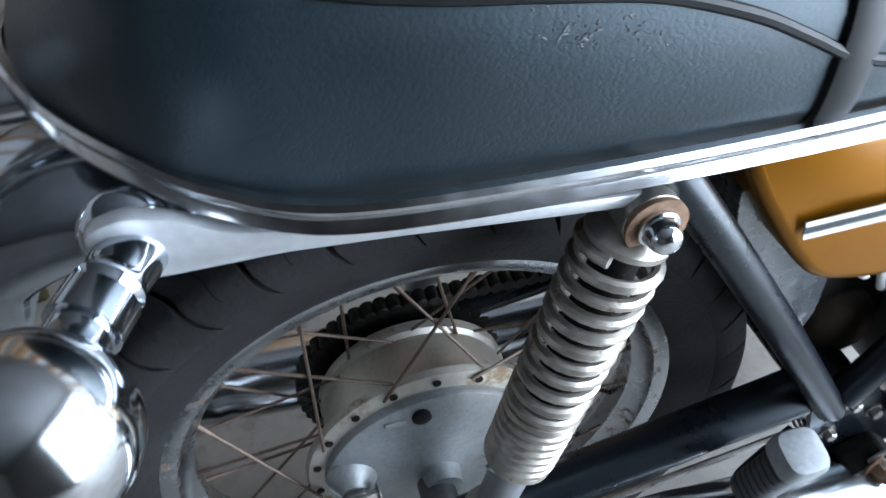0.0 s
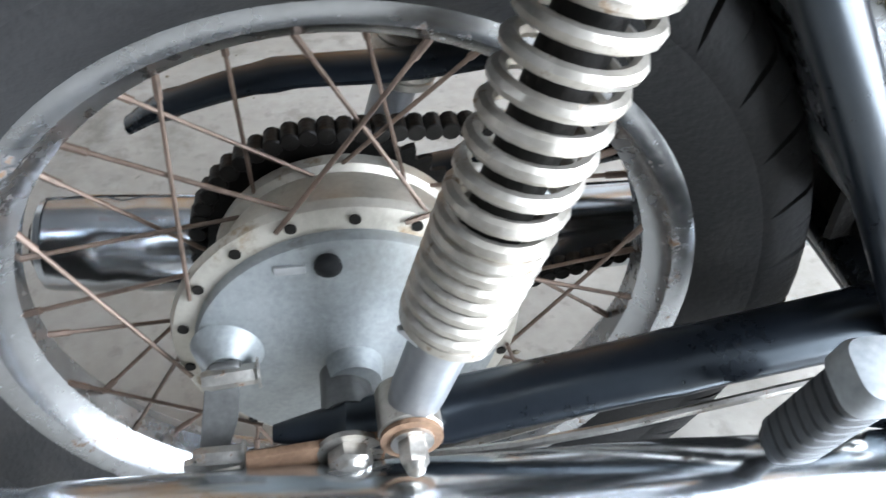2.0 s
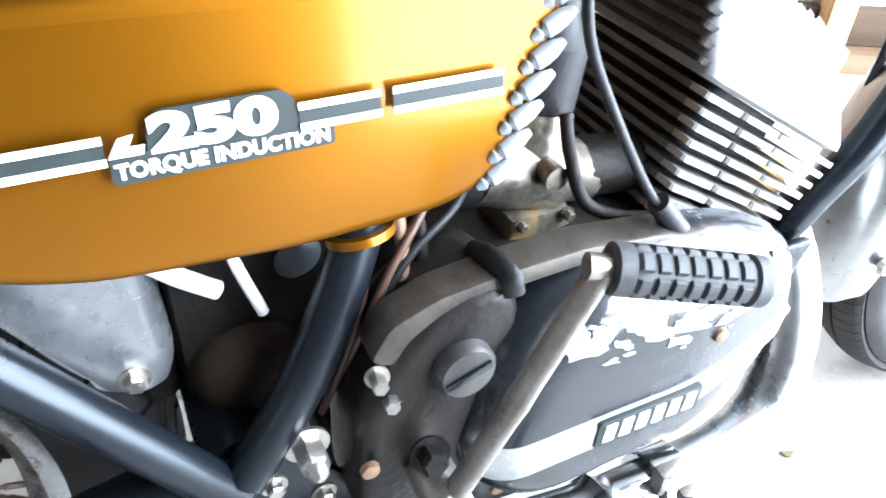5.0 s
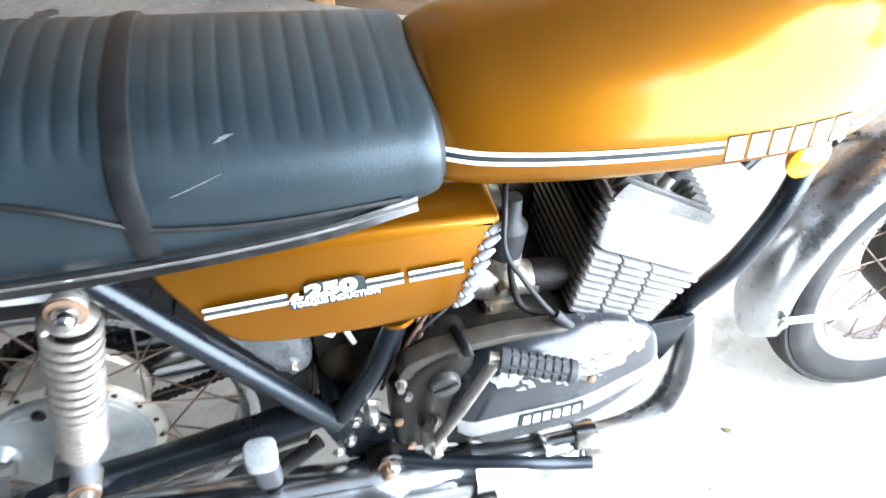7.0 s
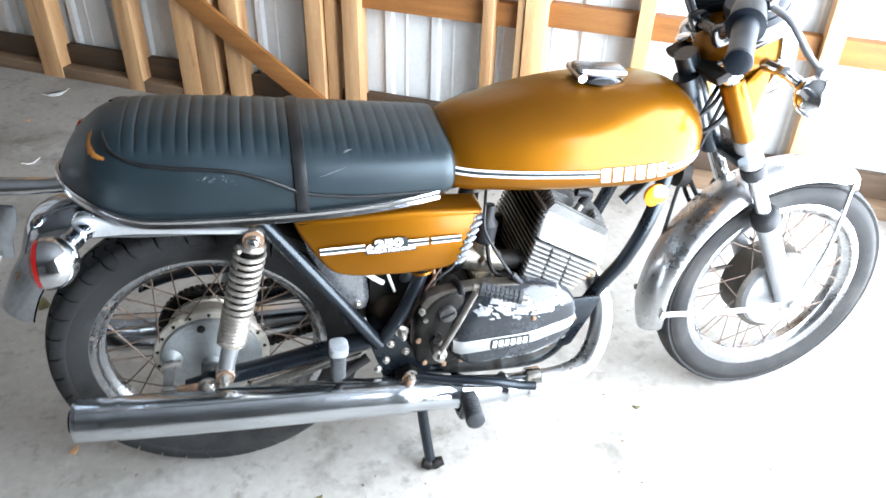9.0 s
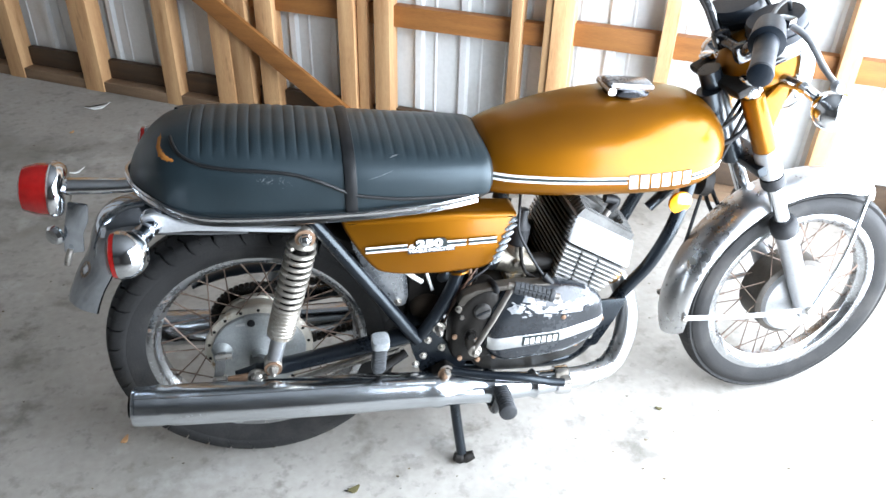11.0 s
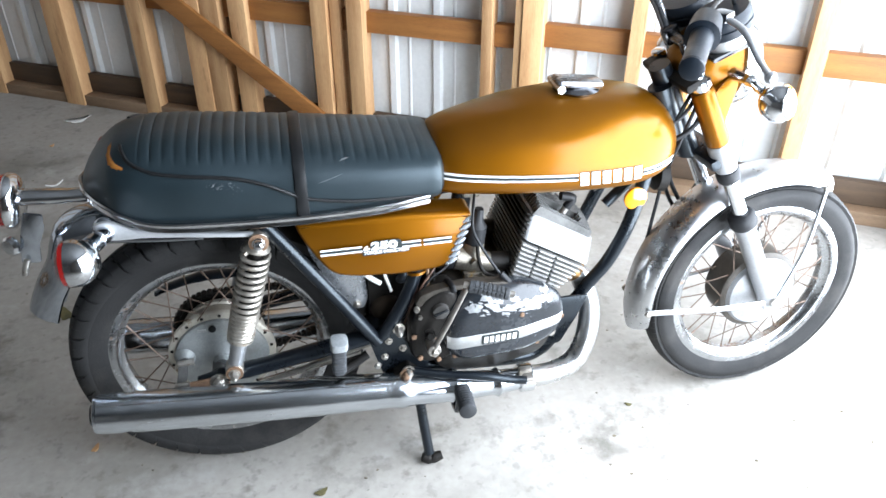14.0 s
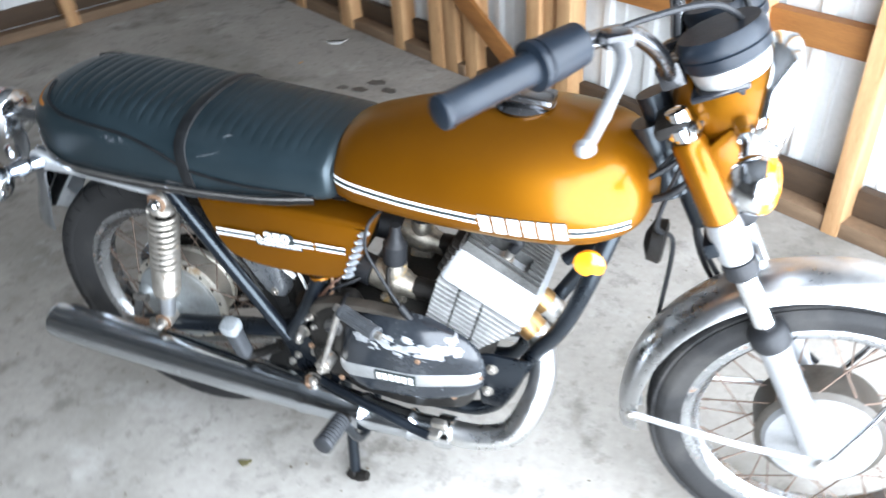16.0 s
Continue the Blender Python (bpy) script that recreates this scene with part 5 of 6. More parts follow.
for k in range(9):
    f = k / 8
    u = 0.738 + 0.0098 * k
    v0, v1, w = 0.302 - 0.018 * f, 0.420 + 0.036 * f, 0.120 - 0.010 * f
    cuts = (v0, v0 + 0.045, v0 + 0.092, v1)
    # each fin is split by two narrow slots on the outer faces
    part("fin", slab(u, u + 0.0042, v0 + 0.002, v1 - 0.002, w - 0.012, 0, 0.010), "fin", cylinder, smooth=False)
    for c0, c1 in zip(cuts, cuts[1:]):
        for side in (-1, 1):
            bm = bmesh.new()
            quad = [(c0 + 0.002, w - 0.016), (c0 + 0.002, w - 0.002), (c0 + 0.004, w), (c1 - 0.004, w), (c1 - 0.002, w - 0.002), (c1 - 0.002, w - 0.016)]
            lo = [bm.verts.new(barrel(u, v, side * y)) for v, y in quad]
            hi = [bm.verts.new(barrel(u + 0.0042, v, side * y)) for v, y in quad]
            bm.faces.new(lo)
            bm.faces.new(hi[::-1])
            for q in range(6):
                bm.faces.new((lo[q], hi[q], hi[(q + 1) % 6], lo[(q + 1) % 6]))
            part("fin_edge", bm, "fin_edge", cylinder, smooth=False)
rings = []
for u, w, v0, v1 in ((0.826, 0.100, 0.286, 0.454), (0.829, 0.108, 0.284, 0.458), (0.834, 0.107, 0.284, 0.458), (0.876, 0.074, 0.287, 0.456), (0.879, 0.068, 0.290, 0.452)):
    outline = round_corners([(v0, -w), (v1, -w), (v1, w), (v0, w)], 0.014, 4)
    rings.append([barrel(u, v, y) for v, y in outline])
head = part("cylinder_head", loft(rings), "head_alloy", bike, "bright alloy cylinder head with upright fins")
for k in range(15):
    y = -0.070 + 0.010 * k
    if abs(abs(y) - 0.040) < 0.012:
        spans = ((0.288, 0.335), (0.405, 0.446))
    else:
        spans = ((0.288, 0.446),)
    for v0, v1 in spans:
        bm = bmesh.new()
        lo = [bm.verts.new(barrel(u, v, yy)) for u, v, yy in ((0.87, v0, y - 0.0022), (0.87, v1, y - 0.0022), (0.87, v1, y + 0.0022), (0.87, v0, y + 0.0022))]
        h = 0.897 + 0.010 * math.cos(y * 20)
        hi = [bm.verts.new(barrel(u, v, yy)) for u, v, yy in ((h, v0 + 0.006, y - 0.0016), (h - 0.006, v1 - 0.006, y - 0.0016), (h - 0.006, v1 - 0.006, y + 0.0016), (h, v0 + 0.006, y + 0.0016))]
        bm.faces.new(hi)
        for q in range(4):
            bm.faces.new((lo[q], lo[(q + 1) % 4], hi[(q + 1) % 4], hi[q]))
        part("head_fin", bm, "fin", head, smooth=False)
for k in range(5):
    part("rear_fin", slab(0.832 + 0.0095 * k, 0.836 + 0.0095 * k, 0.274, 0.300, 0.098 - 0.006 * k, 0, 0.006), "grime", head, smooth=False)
for side in (-1, 1):
    p = barrel(0.880, 0.368, side * 0.042)
    plug = part("spark_plug", lathe([(0, 0.013), (0.012, 0.013), (0.012, 0.008), (0.04, 0.0075)], p, UP, 12), "zinc", bike)
    part("plug_cap", tube([p + UP * 0.03, p + UP * 0.055 + Vector((0.0, 0, 0)), p + UP * 0.060 + Vector((-0.03, 0, 0.004))], 0.010, 12, 4), "rubber", plug, "black plug cap")
# carburettors and intake
for side in (-1, 1):
    c = Vector((0.556, side * 0.070, 0.516))
    carb = part("carburettor", lathe([(-0.045, 0.020), (-0.040, 0.027), (-0.02, 0.028), (0.02, 0.028), (0.03, 0.022), (0.05, 0.021)], c, (0.96, 0, -0.28), 24), "brass", bike, "dirty metal carburettor")
    part("float_bowl", block(c + Vector((0.002, side * 0.002, -0.040)), (0.048, 0.050, 0.040), 0.010), "brass", carb)
    part("mixing_chamber", lathe([(0, 0.023), (0.04, 0.023), (0.045, 0.020)], c, (0.12, 0, 0.99), 24), "brass", carb)
    part("carb_top", lathe([(0.045, 0.022), (0.085, 0.022), (0.092, 0.016), (0.10, 0.012), (0.125, 0.009)], c, (0.12, 0, 0.99), 24), "rubber", carb, "black rubber carburettor cap")
    part("throttle_screw", lathe([(0, 0.008), (0.014, 0.008)], c + Vector((0.0, side * 0.024, 0.012)), (0, side, 0), 12), "brass", carb)
    part("inlet_rubber", sweep(bmesh.new(), [c + Vector((0.04, 0, -0.01)), c + Vector((0.085, 0, -0.015))], 0.021, 18), "grime", carb)
    part("air_rubber", sweep(bmesh.new(), [c + Vector((-0.04, 0, 0.01)), c + Vector((-0.12, -side * 0.01, 0.03))], 0.029, 18), "rubber", carb)
    for k in range(2):
        bolt(c + Vector((-0.015 + 0.034 * k, side * 0.027, -0.024)), (0, side, 0), 0.0035, 0.006, carb, "brass", False, "screw")

# hoses and cables
for name, pts, r, mat_, label in (
    ("throttle_cable", [(0.558, -0.075, 0.680), (0.545, -0.118, 0.668), (0.542, -0.135, 0.630), (0.560, -0.140, 0.590), (0.592, -0.146, 0.535), (0.622, -0.152, 0.498)], 0.0030, "rubber", "looped black cable"),
    ("pump_cable", [(0.600, -0.148, 0.526), (0.628, -0.153, 0.492)], 0.0070, "rubber", ""),
    ("oil_hose", [(0.452, -0.105, 0.55), (0.448, -0.125, 0.49), (0.418, -0.128, 0.40)], 0.004, "rust_steel", "reddish oil hose"),
    ("oil_hose", [(0.462, -0.095, 0.56), (0.462, -0.120, 0.50), (0.432, -0.125, 0.42)], 0.004, "grime", ""),
    ("wire", [(0.405, -0.118, 0.420), (0.420, -0.132, 0.470), (0.440, -0.128, 0.508), (0.466, -0.112, 0.532), (0.490, -0.085, 0.545)], 0.0026, "brown_wire", "brown wire"),
    ("wire", [(0.400, -0.115, 0.400), (0.414, -0.130, 0.462), (0.428, -0.124, 0.505), (0.436, -0.105, 0.545)], 0.0024, "brown_wire", ""),
    ("wire", [(0.410, -0.112, 0.410), (0.430, -0.128, 0.480), (0.455, -0.122, 0.512), (0.490, -0.105, 0.525), (0.515, -0.075, 0.530)], 0.0028, "rubber", ""),
    ("wire", [(0.618, -0.140, 0.506), (0.590, -0.128, 0.506), (0.570, -0.118, 0.516), (0.562, -0.108, 0.545), (0.562, -0.098, 0.566)], 0.0042, "grime", ""),
    ("vent_hose", [(0.318, -0.088, 0.527), (0.336, -0.091, 0.511), (0.355, -0.092, 0.496)], 0.0055, "white_paint", "short pale drain hose"),
    ("vent_hose", [(0.362, -0.085, 0.535), (0.366, -0.092, 0.512), (0.377, -0.094, 0.474)], 0.0035, "white_paint", ""),
    ("plug_lead", [(0.62, -0.04, 0.70), (0.68, -0.045, 0.715), (0.73, -0.042, 0.705)], 0.0035, "rubber", ""),
    ("plug_lead", [(0.62, 0.04, 0.70), (0.68, 0.045, 0.715), (0.73, 0.042, 0.705)], 0.0035, "rubber", ""),
    ("brake_cable", [(1.045, 0.075, 0.985), (1.06, -0.03, 0.93), (1.035, -0.052, 0.83), (1.005, -0.045, 0.70), (1.03, 0.02, 0.62), (1.02, 0.03, 0.44)], 0.0042, "rubber", "hanging black cable"),
    ("clutch_cable", [(0.96, 0.18, 1.05), (1.08, 0.08, 1.04), (1.05, -0.02, 0.86), (0.985, -0.055, 0.785), (0.88, -0.03, 0.74)], 0.0042, "rubber", ""),
    ("wire_loom", [(1.07, -0.02, 0.84), (1.035, -0.058, 0.780), (0.975, -0.05, 0.742), (0.90, -0.02, 0.74)], 0.0055, "rubber", ""),
):
    part(name, sweep(bmesh.new(), catmull(pts, 8), r, 12), mat_, bike, label)

# ---- exhaust ----
for side in (-1, 1):
    # the far one sits closer in and lower
    y, drop = (-0.165, 0.0) if side < 0 else (0.140, 0.045)
    run = [(-0.238, y, 0.307), (-0.18, y, 0.302), (0.0, y, 0.286), (0.20, y, 0.271), (0.38, y, 0.256), (0.50, y, 0.243), (0.60, side * 0.162, 0.234), (0.66, side * 0.158, 0.232)]
    run = [(px, py, pz - drop * min(1.0, max(0.0, (0.60 - px) / 0.5))) for px, py, pz in run]
    rad = [0.0395, 0.0420, 0.0425, 0.0420, 0.0385, 0.0335, 0.027, 0.0245]
    bm = tube(run, rad, 36, 8)
    muffler = part("muffler", bm, "muffler_chrome", bike, "long worn chrome exhaust muffler with rust haze")
    end = Vector(run[0])
    bm = lathe([(0.0, 0.0395), (0.005, 0.0385), (0.007, 0.0360), (0.004, 0.0300), (-0.004, 0.0240), (-0.012, 0.022)], end, (-1, 0, 0.05), 36)
    part("end_cap", bm, "muffler_chrome", muffler)
    part("outlet", lathe([(0, 0.0215), (0.014, 0.0215)], end, (-1, 0, 0.05), 24), "grime", muffler)
    part("seam", sweep(bmesh.new(), catmull([(x, yy + side * r * 0.45, z + r * 0.90) for (x, yy, z), r in zip(run[:5], rad[:5])], 6), 0.0012, 6), "worn_chrome", muffler)
    part("clamp", lathe([(-0.016, 0.030), (-0.014, 0.0325), (0.014, 0.0325), (0.016, 0.030)], (0.668, side * 0.158, 0.232), (1, 0, 0), 28), "chrome", muffler)
    part("clamp_lug", block((0.662, side * 0.172, 0.262), (0.030, 0.014, 0.026), 0.004), "zinc", muffler)
    bm = tube([(0.66, side * 0.157, 0.232), (0.735, side * 0.152, 0.231), (0.792, side * 0.140, 0.250), (0.826, side * 0.116, 0.306), (0.838, side * 0.078, 0.364), (0.818, side * 0.040, 0.424), (0.764, side * 0.036, 0.466)], [0.0240, 0.0245, 0.0250, 0.0250, 0.0245, 0.0235, 0.022], 28, 7)
    header = part("exhaust_pipe", bm, "pipe_chrome", bike, "chrome exhaust header pipe yellowed by heat")
    part("heat_sleeve", tube([(0.760, side * 0.036, 0.469), (0.790, side * 0.037, 0.448), (0.814, side * 0.040, 0.427)], [0.0262, 0.0266, 0.0262], 24, 6), "heat_brown", header, "heat-browned upper end of the pipe")
    part("flange", lathe([(0, 0.034), (0.010, 0.034), (0.012, 0.030)], (0.758, side * 0.036, 0.471), (0.78, 0, -0.62), 24), "rust_steel", header, "rusty exhaust flange")
    part("hanger", plate(round_corners([(0.365, 0.295), (0.40, 0.315), (0.425, 0.290), (0.395, 0.270)], 0.006), side * 0.136, side * 0.166, 0.001), "grime", muffler)
    bolt((0.392, side * 0.166, 0.300), (0, side, 0.2), 0.009, 0.014, muffler, "rust_steel", True)

# ---- pegs, pedals, stand ----
for side in (-1, 1):
    a, b = Vector((0.499, side * 0.244, 0.306)), Vector((0.495, side * 0.322, 0.312))
    ax = (b - a).normalized()
    prof = [(0.0, 0.014)]
    for k in range(8):
        h = 0.003 + 0.0076 * k
        prof += [(h, 0.0180), (h + 0.005, 0.0180), (h + 0.0056, 0.0160), (h + 0.0072, 0.0160)]
    prof += [(0.064, 0.0190), (0.071, 0.0180), (0.073, 0.013), (0.073, 0.0)]
    peg = part("foot_peg", lathe(prof, a, ax, 20), "foot_rubber", bike, "ribbed black rubber rider's foot peg")
    part("peg_stem", tube([(0.505, side * 0.105, 0.250), (0.503, side * 0.140, 0.200), (0.501, side * 0.200, 0.205), (0.500, side * 0.232, 0.270), a], 0.009, 12, 5), "black_paint", peg)
    part("peg_bracket", block((0.500, side * 0.240, 0.304), (0.030, 0.014, 0.018), 0.004), "grime", peg)
    p0, p1 = Vector((0.250, side * 0.165, 0.330)), Vector((0.254, side * 0.190, 0.437))
    ax = (p1 - p0).normalized()
    e1 = ax.cross(Vector((0, 1, 0))).normalized()
    e2 = ax.cross(e1)

    def peg_ring(h, r):
        return [p0 + ax * h + r * (power(math.cos(q), 0.55) * e1 + power(math.sin(q), 0.55) * e2) for q in (2 * math.pi * k / 24 for k in range(24))]

    rows = [(0.0, 0.010), (0.010, 0.013)]
    for k in range(8):
        h = 0.014 + 0.0100 * k
        rows += [(h, 0.0150), (h + 0.007, 0.0150), (h + 0.008, 0.0135), (h + 0.0095, 0.0135)]
    peg = part("passenger_peg", loft([peg_ring(h, r) for h, r in rows]), "dusty_rubber", bike, "folded-up dusty grey passenger foot peg")
    part("peg_end", loft([peg_ring(h, r) for h, r in ((0.090, 0.0165), (0.092, 0.0182), (0.106, 0.0185), (0.111, 0.0165), (0.1125, 0.010))]), "worn_end", peg, "pale worn rubber end")
    part("peg_bracket", tube([p0 + Vector((0.0, 0, 0.004)), (0.262, side * 0.15, 0.322), (0.315, side * 0.135, 0.345)], 0.010, 10, 4), "grime", peg)
part("brake_pedal", tube([(0.40, -0.155, 0.300), (0.47, -0.172, 0.290), (0.56, -0.192, 0.285), (0.62, -0.200, 0.272), (0.655, -0.205, 0.268)], 0.0092, 12, 6), "black_paint", bike, "black rear brake pedal arm")
part("pedal_pad", block((0.662, -0.200, 0.270), (0.024, 0.022, 0.012), 0.004), "zinc", bike)
bolt((0.398, -0.160, 0.303), (0, -1, 0), 0.010, 0.016, bike, "zinc", True, "pedal_pivot")
for side in (-1, 1):
    bm = tube([(0.425, side * 0.095, 0.268), (0.432, side * 0.118, 0.15), (0.444, side * 0.156, 0.030)], [0.012, 0.012, 0.012], 12, 4)
    leg = part("stand_leg", bm, "black_paint", bike, "black centre stand leg resting on the floor")
    part("stand_foot", tube([(0.428, side * 0.157, 0.022), (0.448, side * 0.160, 0.016), (0.474, side * 0.160, 0.022)], [0.012, 0.0155, 0.010], 12, 4), "grime", leg)
part("stand_bar", sweep(bmesh.new(), [(0.425, -0.11, 0.270), (0.425, 0.11, 0.270)], 0.012, 12), "black_paint", bike)
part("stand_spring", sweep(bmesh.new(), [(0.33 + 0.10 * k / 120, -0.118 + 0.006 * math.sin(k * 0.7), 0.330 - 0.06 * k / 120 + 0.006 * math.cos(k * 0.7)) for k in range(121)], 0.0015, 6), "zinc", bike)

# ---- tail ----
RAIL = [(-0.160, 0.722), (-0.140, 0.728), (-0.120, 0.721), (-0.098, 0.707), (-0.073, 0.7005), (-0.019, 0.691), (0.073, 0.6785), (0.132, 0.672), (0.132, 0.662), (0.073, 0.6685), (-0.019, 0.680), (-0.076, 0.686), (-0.130, 0.687), (-0.156, 0.690)]
for side in (-1, 1):
    bm = plate(round_corners(RAIL, 0.008, 3), side * 0.130, side * 0.119, 0.003)
    part("seat_rail", bm, "rail_metal", bike, "pale plated rear bracket streaked with rust")
    c = Vector((-0.176, side * 0.214, 0.702))
    s0 = Vector((-0.147, side * 0.122, 0.703))
    bm = lathe([(0.004 - 0.042 * math.cos(math.pi / 2 * k / 14), 0.0415 * math.sin(math.pi / 2 * k / 14)) for k in range(1, 15)] + [(0.012, 0.0415)], c, (-1, 0, 0), 48)
    ind = part("rear_indicator", bm, "chrome", bike, "chrome round indicator with red lens")
    part("indicator_lens", lathe([(0.011, 0.0412), (0.020, 0.0395), (0.027, 0.031), (0.031, 0.014), (0.032, 0.0)], c, (-1, 0, 0), 32), "red_lens", ind, "red plastic lens")
    e0, e1 = s0 + Vector((0.006, 0, 0)), c + Vector((0.004, -side * 0.022, 0.004))
    part("indicator_stalk", tube([e0, e0.lerp(e1, 0.35), e0.lerp(e1, 0.7), e1], [0.0165, 0.0145, 0.0140, 0.0165], 28, 8), "blue_chrome", ind)
    part("stalk_collar", lathe([(-0.010, 0.0150), (-0.009, 0.0172), (0.009, 0.0172), (0.010, 0.0150)], e0.lerp(e1, 0.55), e1 - e0, 28), "blue_chrome", ind)
    part("stalk_base", lathe(turned([(-0.006, 0.0235), (-0.002, 0.0258), (0.003, 0.0258), (0.009, 0.0225), (0.014, 0.0165)]), s0 - Vector((-0.006, side * 0.012, 0)), (0, side, 0), 36), "blue_chrome", ind)
part("tail_bracket", tube([(-0.15, 0.0, 0.722), (-0.22, 0.0, 0.722), (-0.310, 0.0, 0.728)], [0.018, 0.019, 0.022], 18, 5, 0.7, up=(0, 0, 1)), "chrome", bike, "chrome tail light bracket")
bm = lathe([(-0.018, 0.030), (-0.012, 0.046), (-0.004, 0.053), (0.006, 0.054), (0.010, 0.050)], (-0.322, 0, 0.722), (-1, 0, 0.12), 40)
tail = part("tail_light", bm, "chrome", bike, "round red tail light in a chrome ring")
part("tail_lens", lathe([(0.008, 0.050), (0.036, 0.048), (0.056, 0.042), (0.062, 0.028), (0.063, 0.0)], (-0.322, 0, 0.722), (-1, 0, 0.12), 40), "red_lens", tail, "red plastic tail lens")
bm = plate(round_corners([(-0.302, 0.712), (-0.268, 0.704), (-0.274, 0.670), (-0.290, 0.640), (-0.296, 0.600), (-0.332, 0.602), (-0.322, 0.650)], 0.006), -0.034, -0.030, 0.001)
part("plate_bracket", bm, "blue_chrome", tail, "bent dull plated bracket")
part("plate_lamp", lathe([(0, 0.019), (0.006, 0.019), (0.012, 0.014), (0.014, 0.0)], (-0.336, -0.034, 0.645), (-0.5, -0.85, 0.1), 24), "chrome", tail, "small chrome plate lamp")
part("plate_stud", tube([(-0.318, -0.036, 0.612), (-0.326, -0.040, 0.594), (-0.330, -0.040, 0.580)], 0.006, 10, 4), "zinc", tail)

# ---- front end: built straight, then turned a little with the bars ----
FC = Vector((1.315, 0.0, 0.294))
TURNED = Matrix.Translation(FC) @ Matrix.Rotation(radians(2.5), 4, "Z") @ Matrix.Rotation(radians(-3.0), 4, "X") @ Matrix.Translation(-FC)
FW = TURNED @ Matrix.Translation(FC)
wheel = add_wheel("front_wheel", FW, 0.229, 0.294, 0.041, 0.028, (0.100, 0.070), 0.034, "spoked front wheel with pale rim", 96, True)
bm = lathe([(-0.040, 0.06), (-0.040, 0.098), (-0.034, 0.106), (0.036, 0.106), (0.04, 0.095), (0.046, 0.06)], (0, 0, 0), (0, 1, 0), 56)
# shade on the drum's side is put into this darker material
part("hub", place(bm, FW), "dusty_shaded_rim", wheel, "drum hub with shade on its side put into the colour")
bm = lathe([(-0.040, 0.094), (-0.050, 0.088), (-0.056, 0.05), (-0.060, 0.022), (-0.070, 0.016), (-0.071, 0.0)], (0, 0, 0), (0, 1, 0), 48)
part("brake_plate", place(bm, FW), "brake_alloy", wheel, "grey front drum cover")
FK = Vector((-0.4472, 0, 0.8944))
axle = Vector((1.315, 0, 0.300))


def fork(d, y):
    """A point d metres up the fork from the axle."""
    return axle + FK * d + Vector((-0.006, y, 0))


def front_part(name, bm, material, label="", parent=None):
    return part(name, place(bm, TURNED), material, parent or bike, label)


for side in (-1, 1):
    y = side * 0.078
    bm = lathe([(-0.018, 0.016), (-0.012, 0.020), (0.03, 0.0225), (0.22, 0.024), (0.235, 0.026), (0.250, 0.026)], fork(0, y), FK, 28)
    leg = front_part("fork_leg", bm, "fork_alloy", "alloy fork lower leg")
    front_part("axle_clamp", block(fork(-0.006, y), (0.044, 0.030, 0.040), 0.008, Matrix.Rotation(radians(-26), 4, "Y")), "fork_alloy", "", leg)
    front_part("dust_seal", lathe([(0.246, 0.029), (0.252, 0.0315), (0.275, 0.0315), (0.283, 0.026), (0.285, 0.021)], fork(0, y), FK, 28), "rubber", "black rubber fork seal", leg)
    front_part("fork_tube", lathe([(0.27, 0.0175), (0.64, 0.0175)], fork(0, y), FK, 24), "chrome", "", leg)
    front_part("lower_ring", lathe([(0.385, 0.0245), (0.392, 0.0265), (0.405, 0.0265), (0.412, 0.0245)], fork(0, y), FK, 24), "rubber", "", leg)
    front_part("clamp_collar", lathe([(0.415, 0.0235), (0.425, 0.0260), (0.476, 0.0260), (0.486, 0.0235)], fork(0, y), FK, 24), "fork_alloy", "", leg)
    front_part("fork_cover", lathe([(0.486, 0.0215), (0.489, 0.0250), (0.615, 0.0245), (0.622, 0.021)], fork(0, y), FK, 28), "gold", "gold painted fork cover", leg)
    front_part("fork_cap", lathe([(0.632, 0.024), (0.645, 0.024), (0.650, 0.017), (0.668, 0.016), (0.670, 0.010)], fork(0, y), FK, 24), "chrome", "", leg)
    # ear that carries the headlight
    e = fork(0.55, y)
    bm = plate(round_corners([(e.x - 0.012, e.z + 0.046), (e.x + 0.020, e.z + 0.085), (e.x + 0.042, e.z + 0.096), (e.x + 0.050, e.z + 0.074), (e.x + 0.032, e.z - 0.014), (e.x + 0.022, e.z - 0.012)], 0.008), y - side * 0.004, y + side * 0.006, 0.003)
    front_part("headlight_ear", bm, "gold", "gold painted headlight bracket", leg)
    c = Vector((1.118, side * 0.203, 0.862))
    ind = front_part("front_indicator", lathe([(0.002 - 0.038 * math.cos(math.pi / 2 * k / 14), 0.038 * math.sin(math.pi / 2 * k / 14)) for k in range(1, 15)] + [(0.006, 0.038)], c, (1, 0, -0.02), 48), "chrome", "chrome round indicator with amber lens")
    front_part("indicator_lens", lathe([(0.006, 0.0376), (0.016, 0.0355), (0.022, 0.028), (0.026, 0.012), (0.027, 0.0)], c, (1, 0, -0.02), 32), "amber_lens", "amber plastic lens", ind)
    front_part("indicator_stalk", tube([(1.098, side * 0.082, 0.885), (1.104, side * 0.13, 0.884), (1.106, side * 0.175, 0.876)], [0.014, 0.010, 0.012], 14, 5), "chrome", "", ind)
for d, name, dz in ((0.440, "lower_yoke", 0.022), (0.640, "upper_yoke", 0.016)):
    c = fork(d, 0)
    front_part(name, block(c + Vector((-0.014, 0, 0)), (0.050, 0.195, dz * 1.2), 0.008, Matrix.Rotation(radians(-26), 4, "Y")), "black_paint" if d < 0.5 else "grime")
front_part("steering_stem", sweep(bmesh.new(), [fork(0.43, 0) + Vector((-0.042, 0, 0)), fork(0.66, 0) + Vector((-0.042, 0, 0))], 0.024, 16), "black_paint")
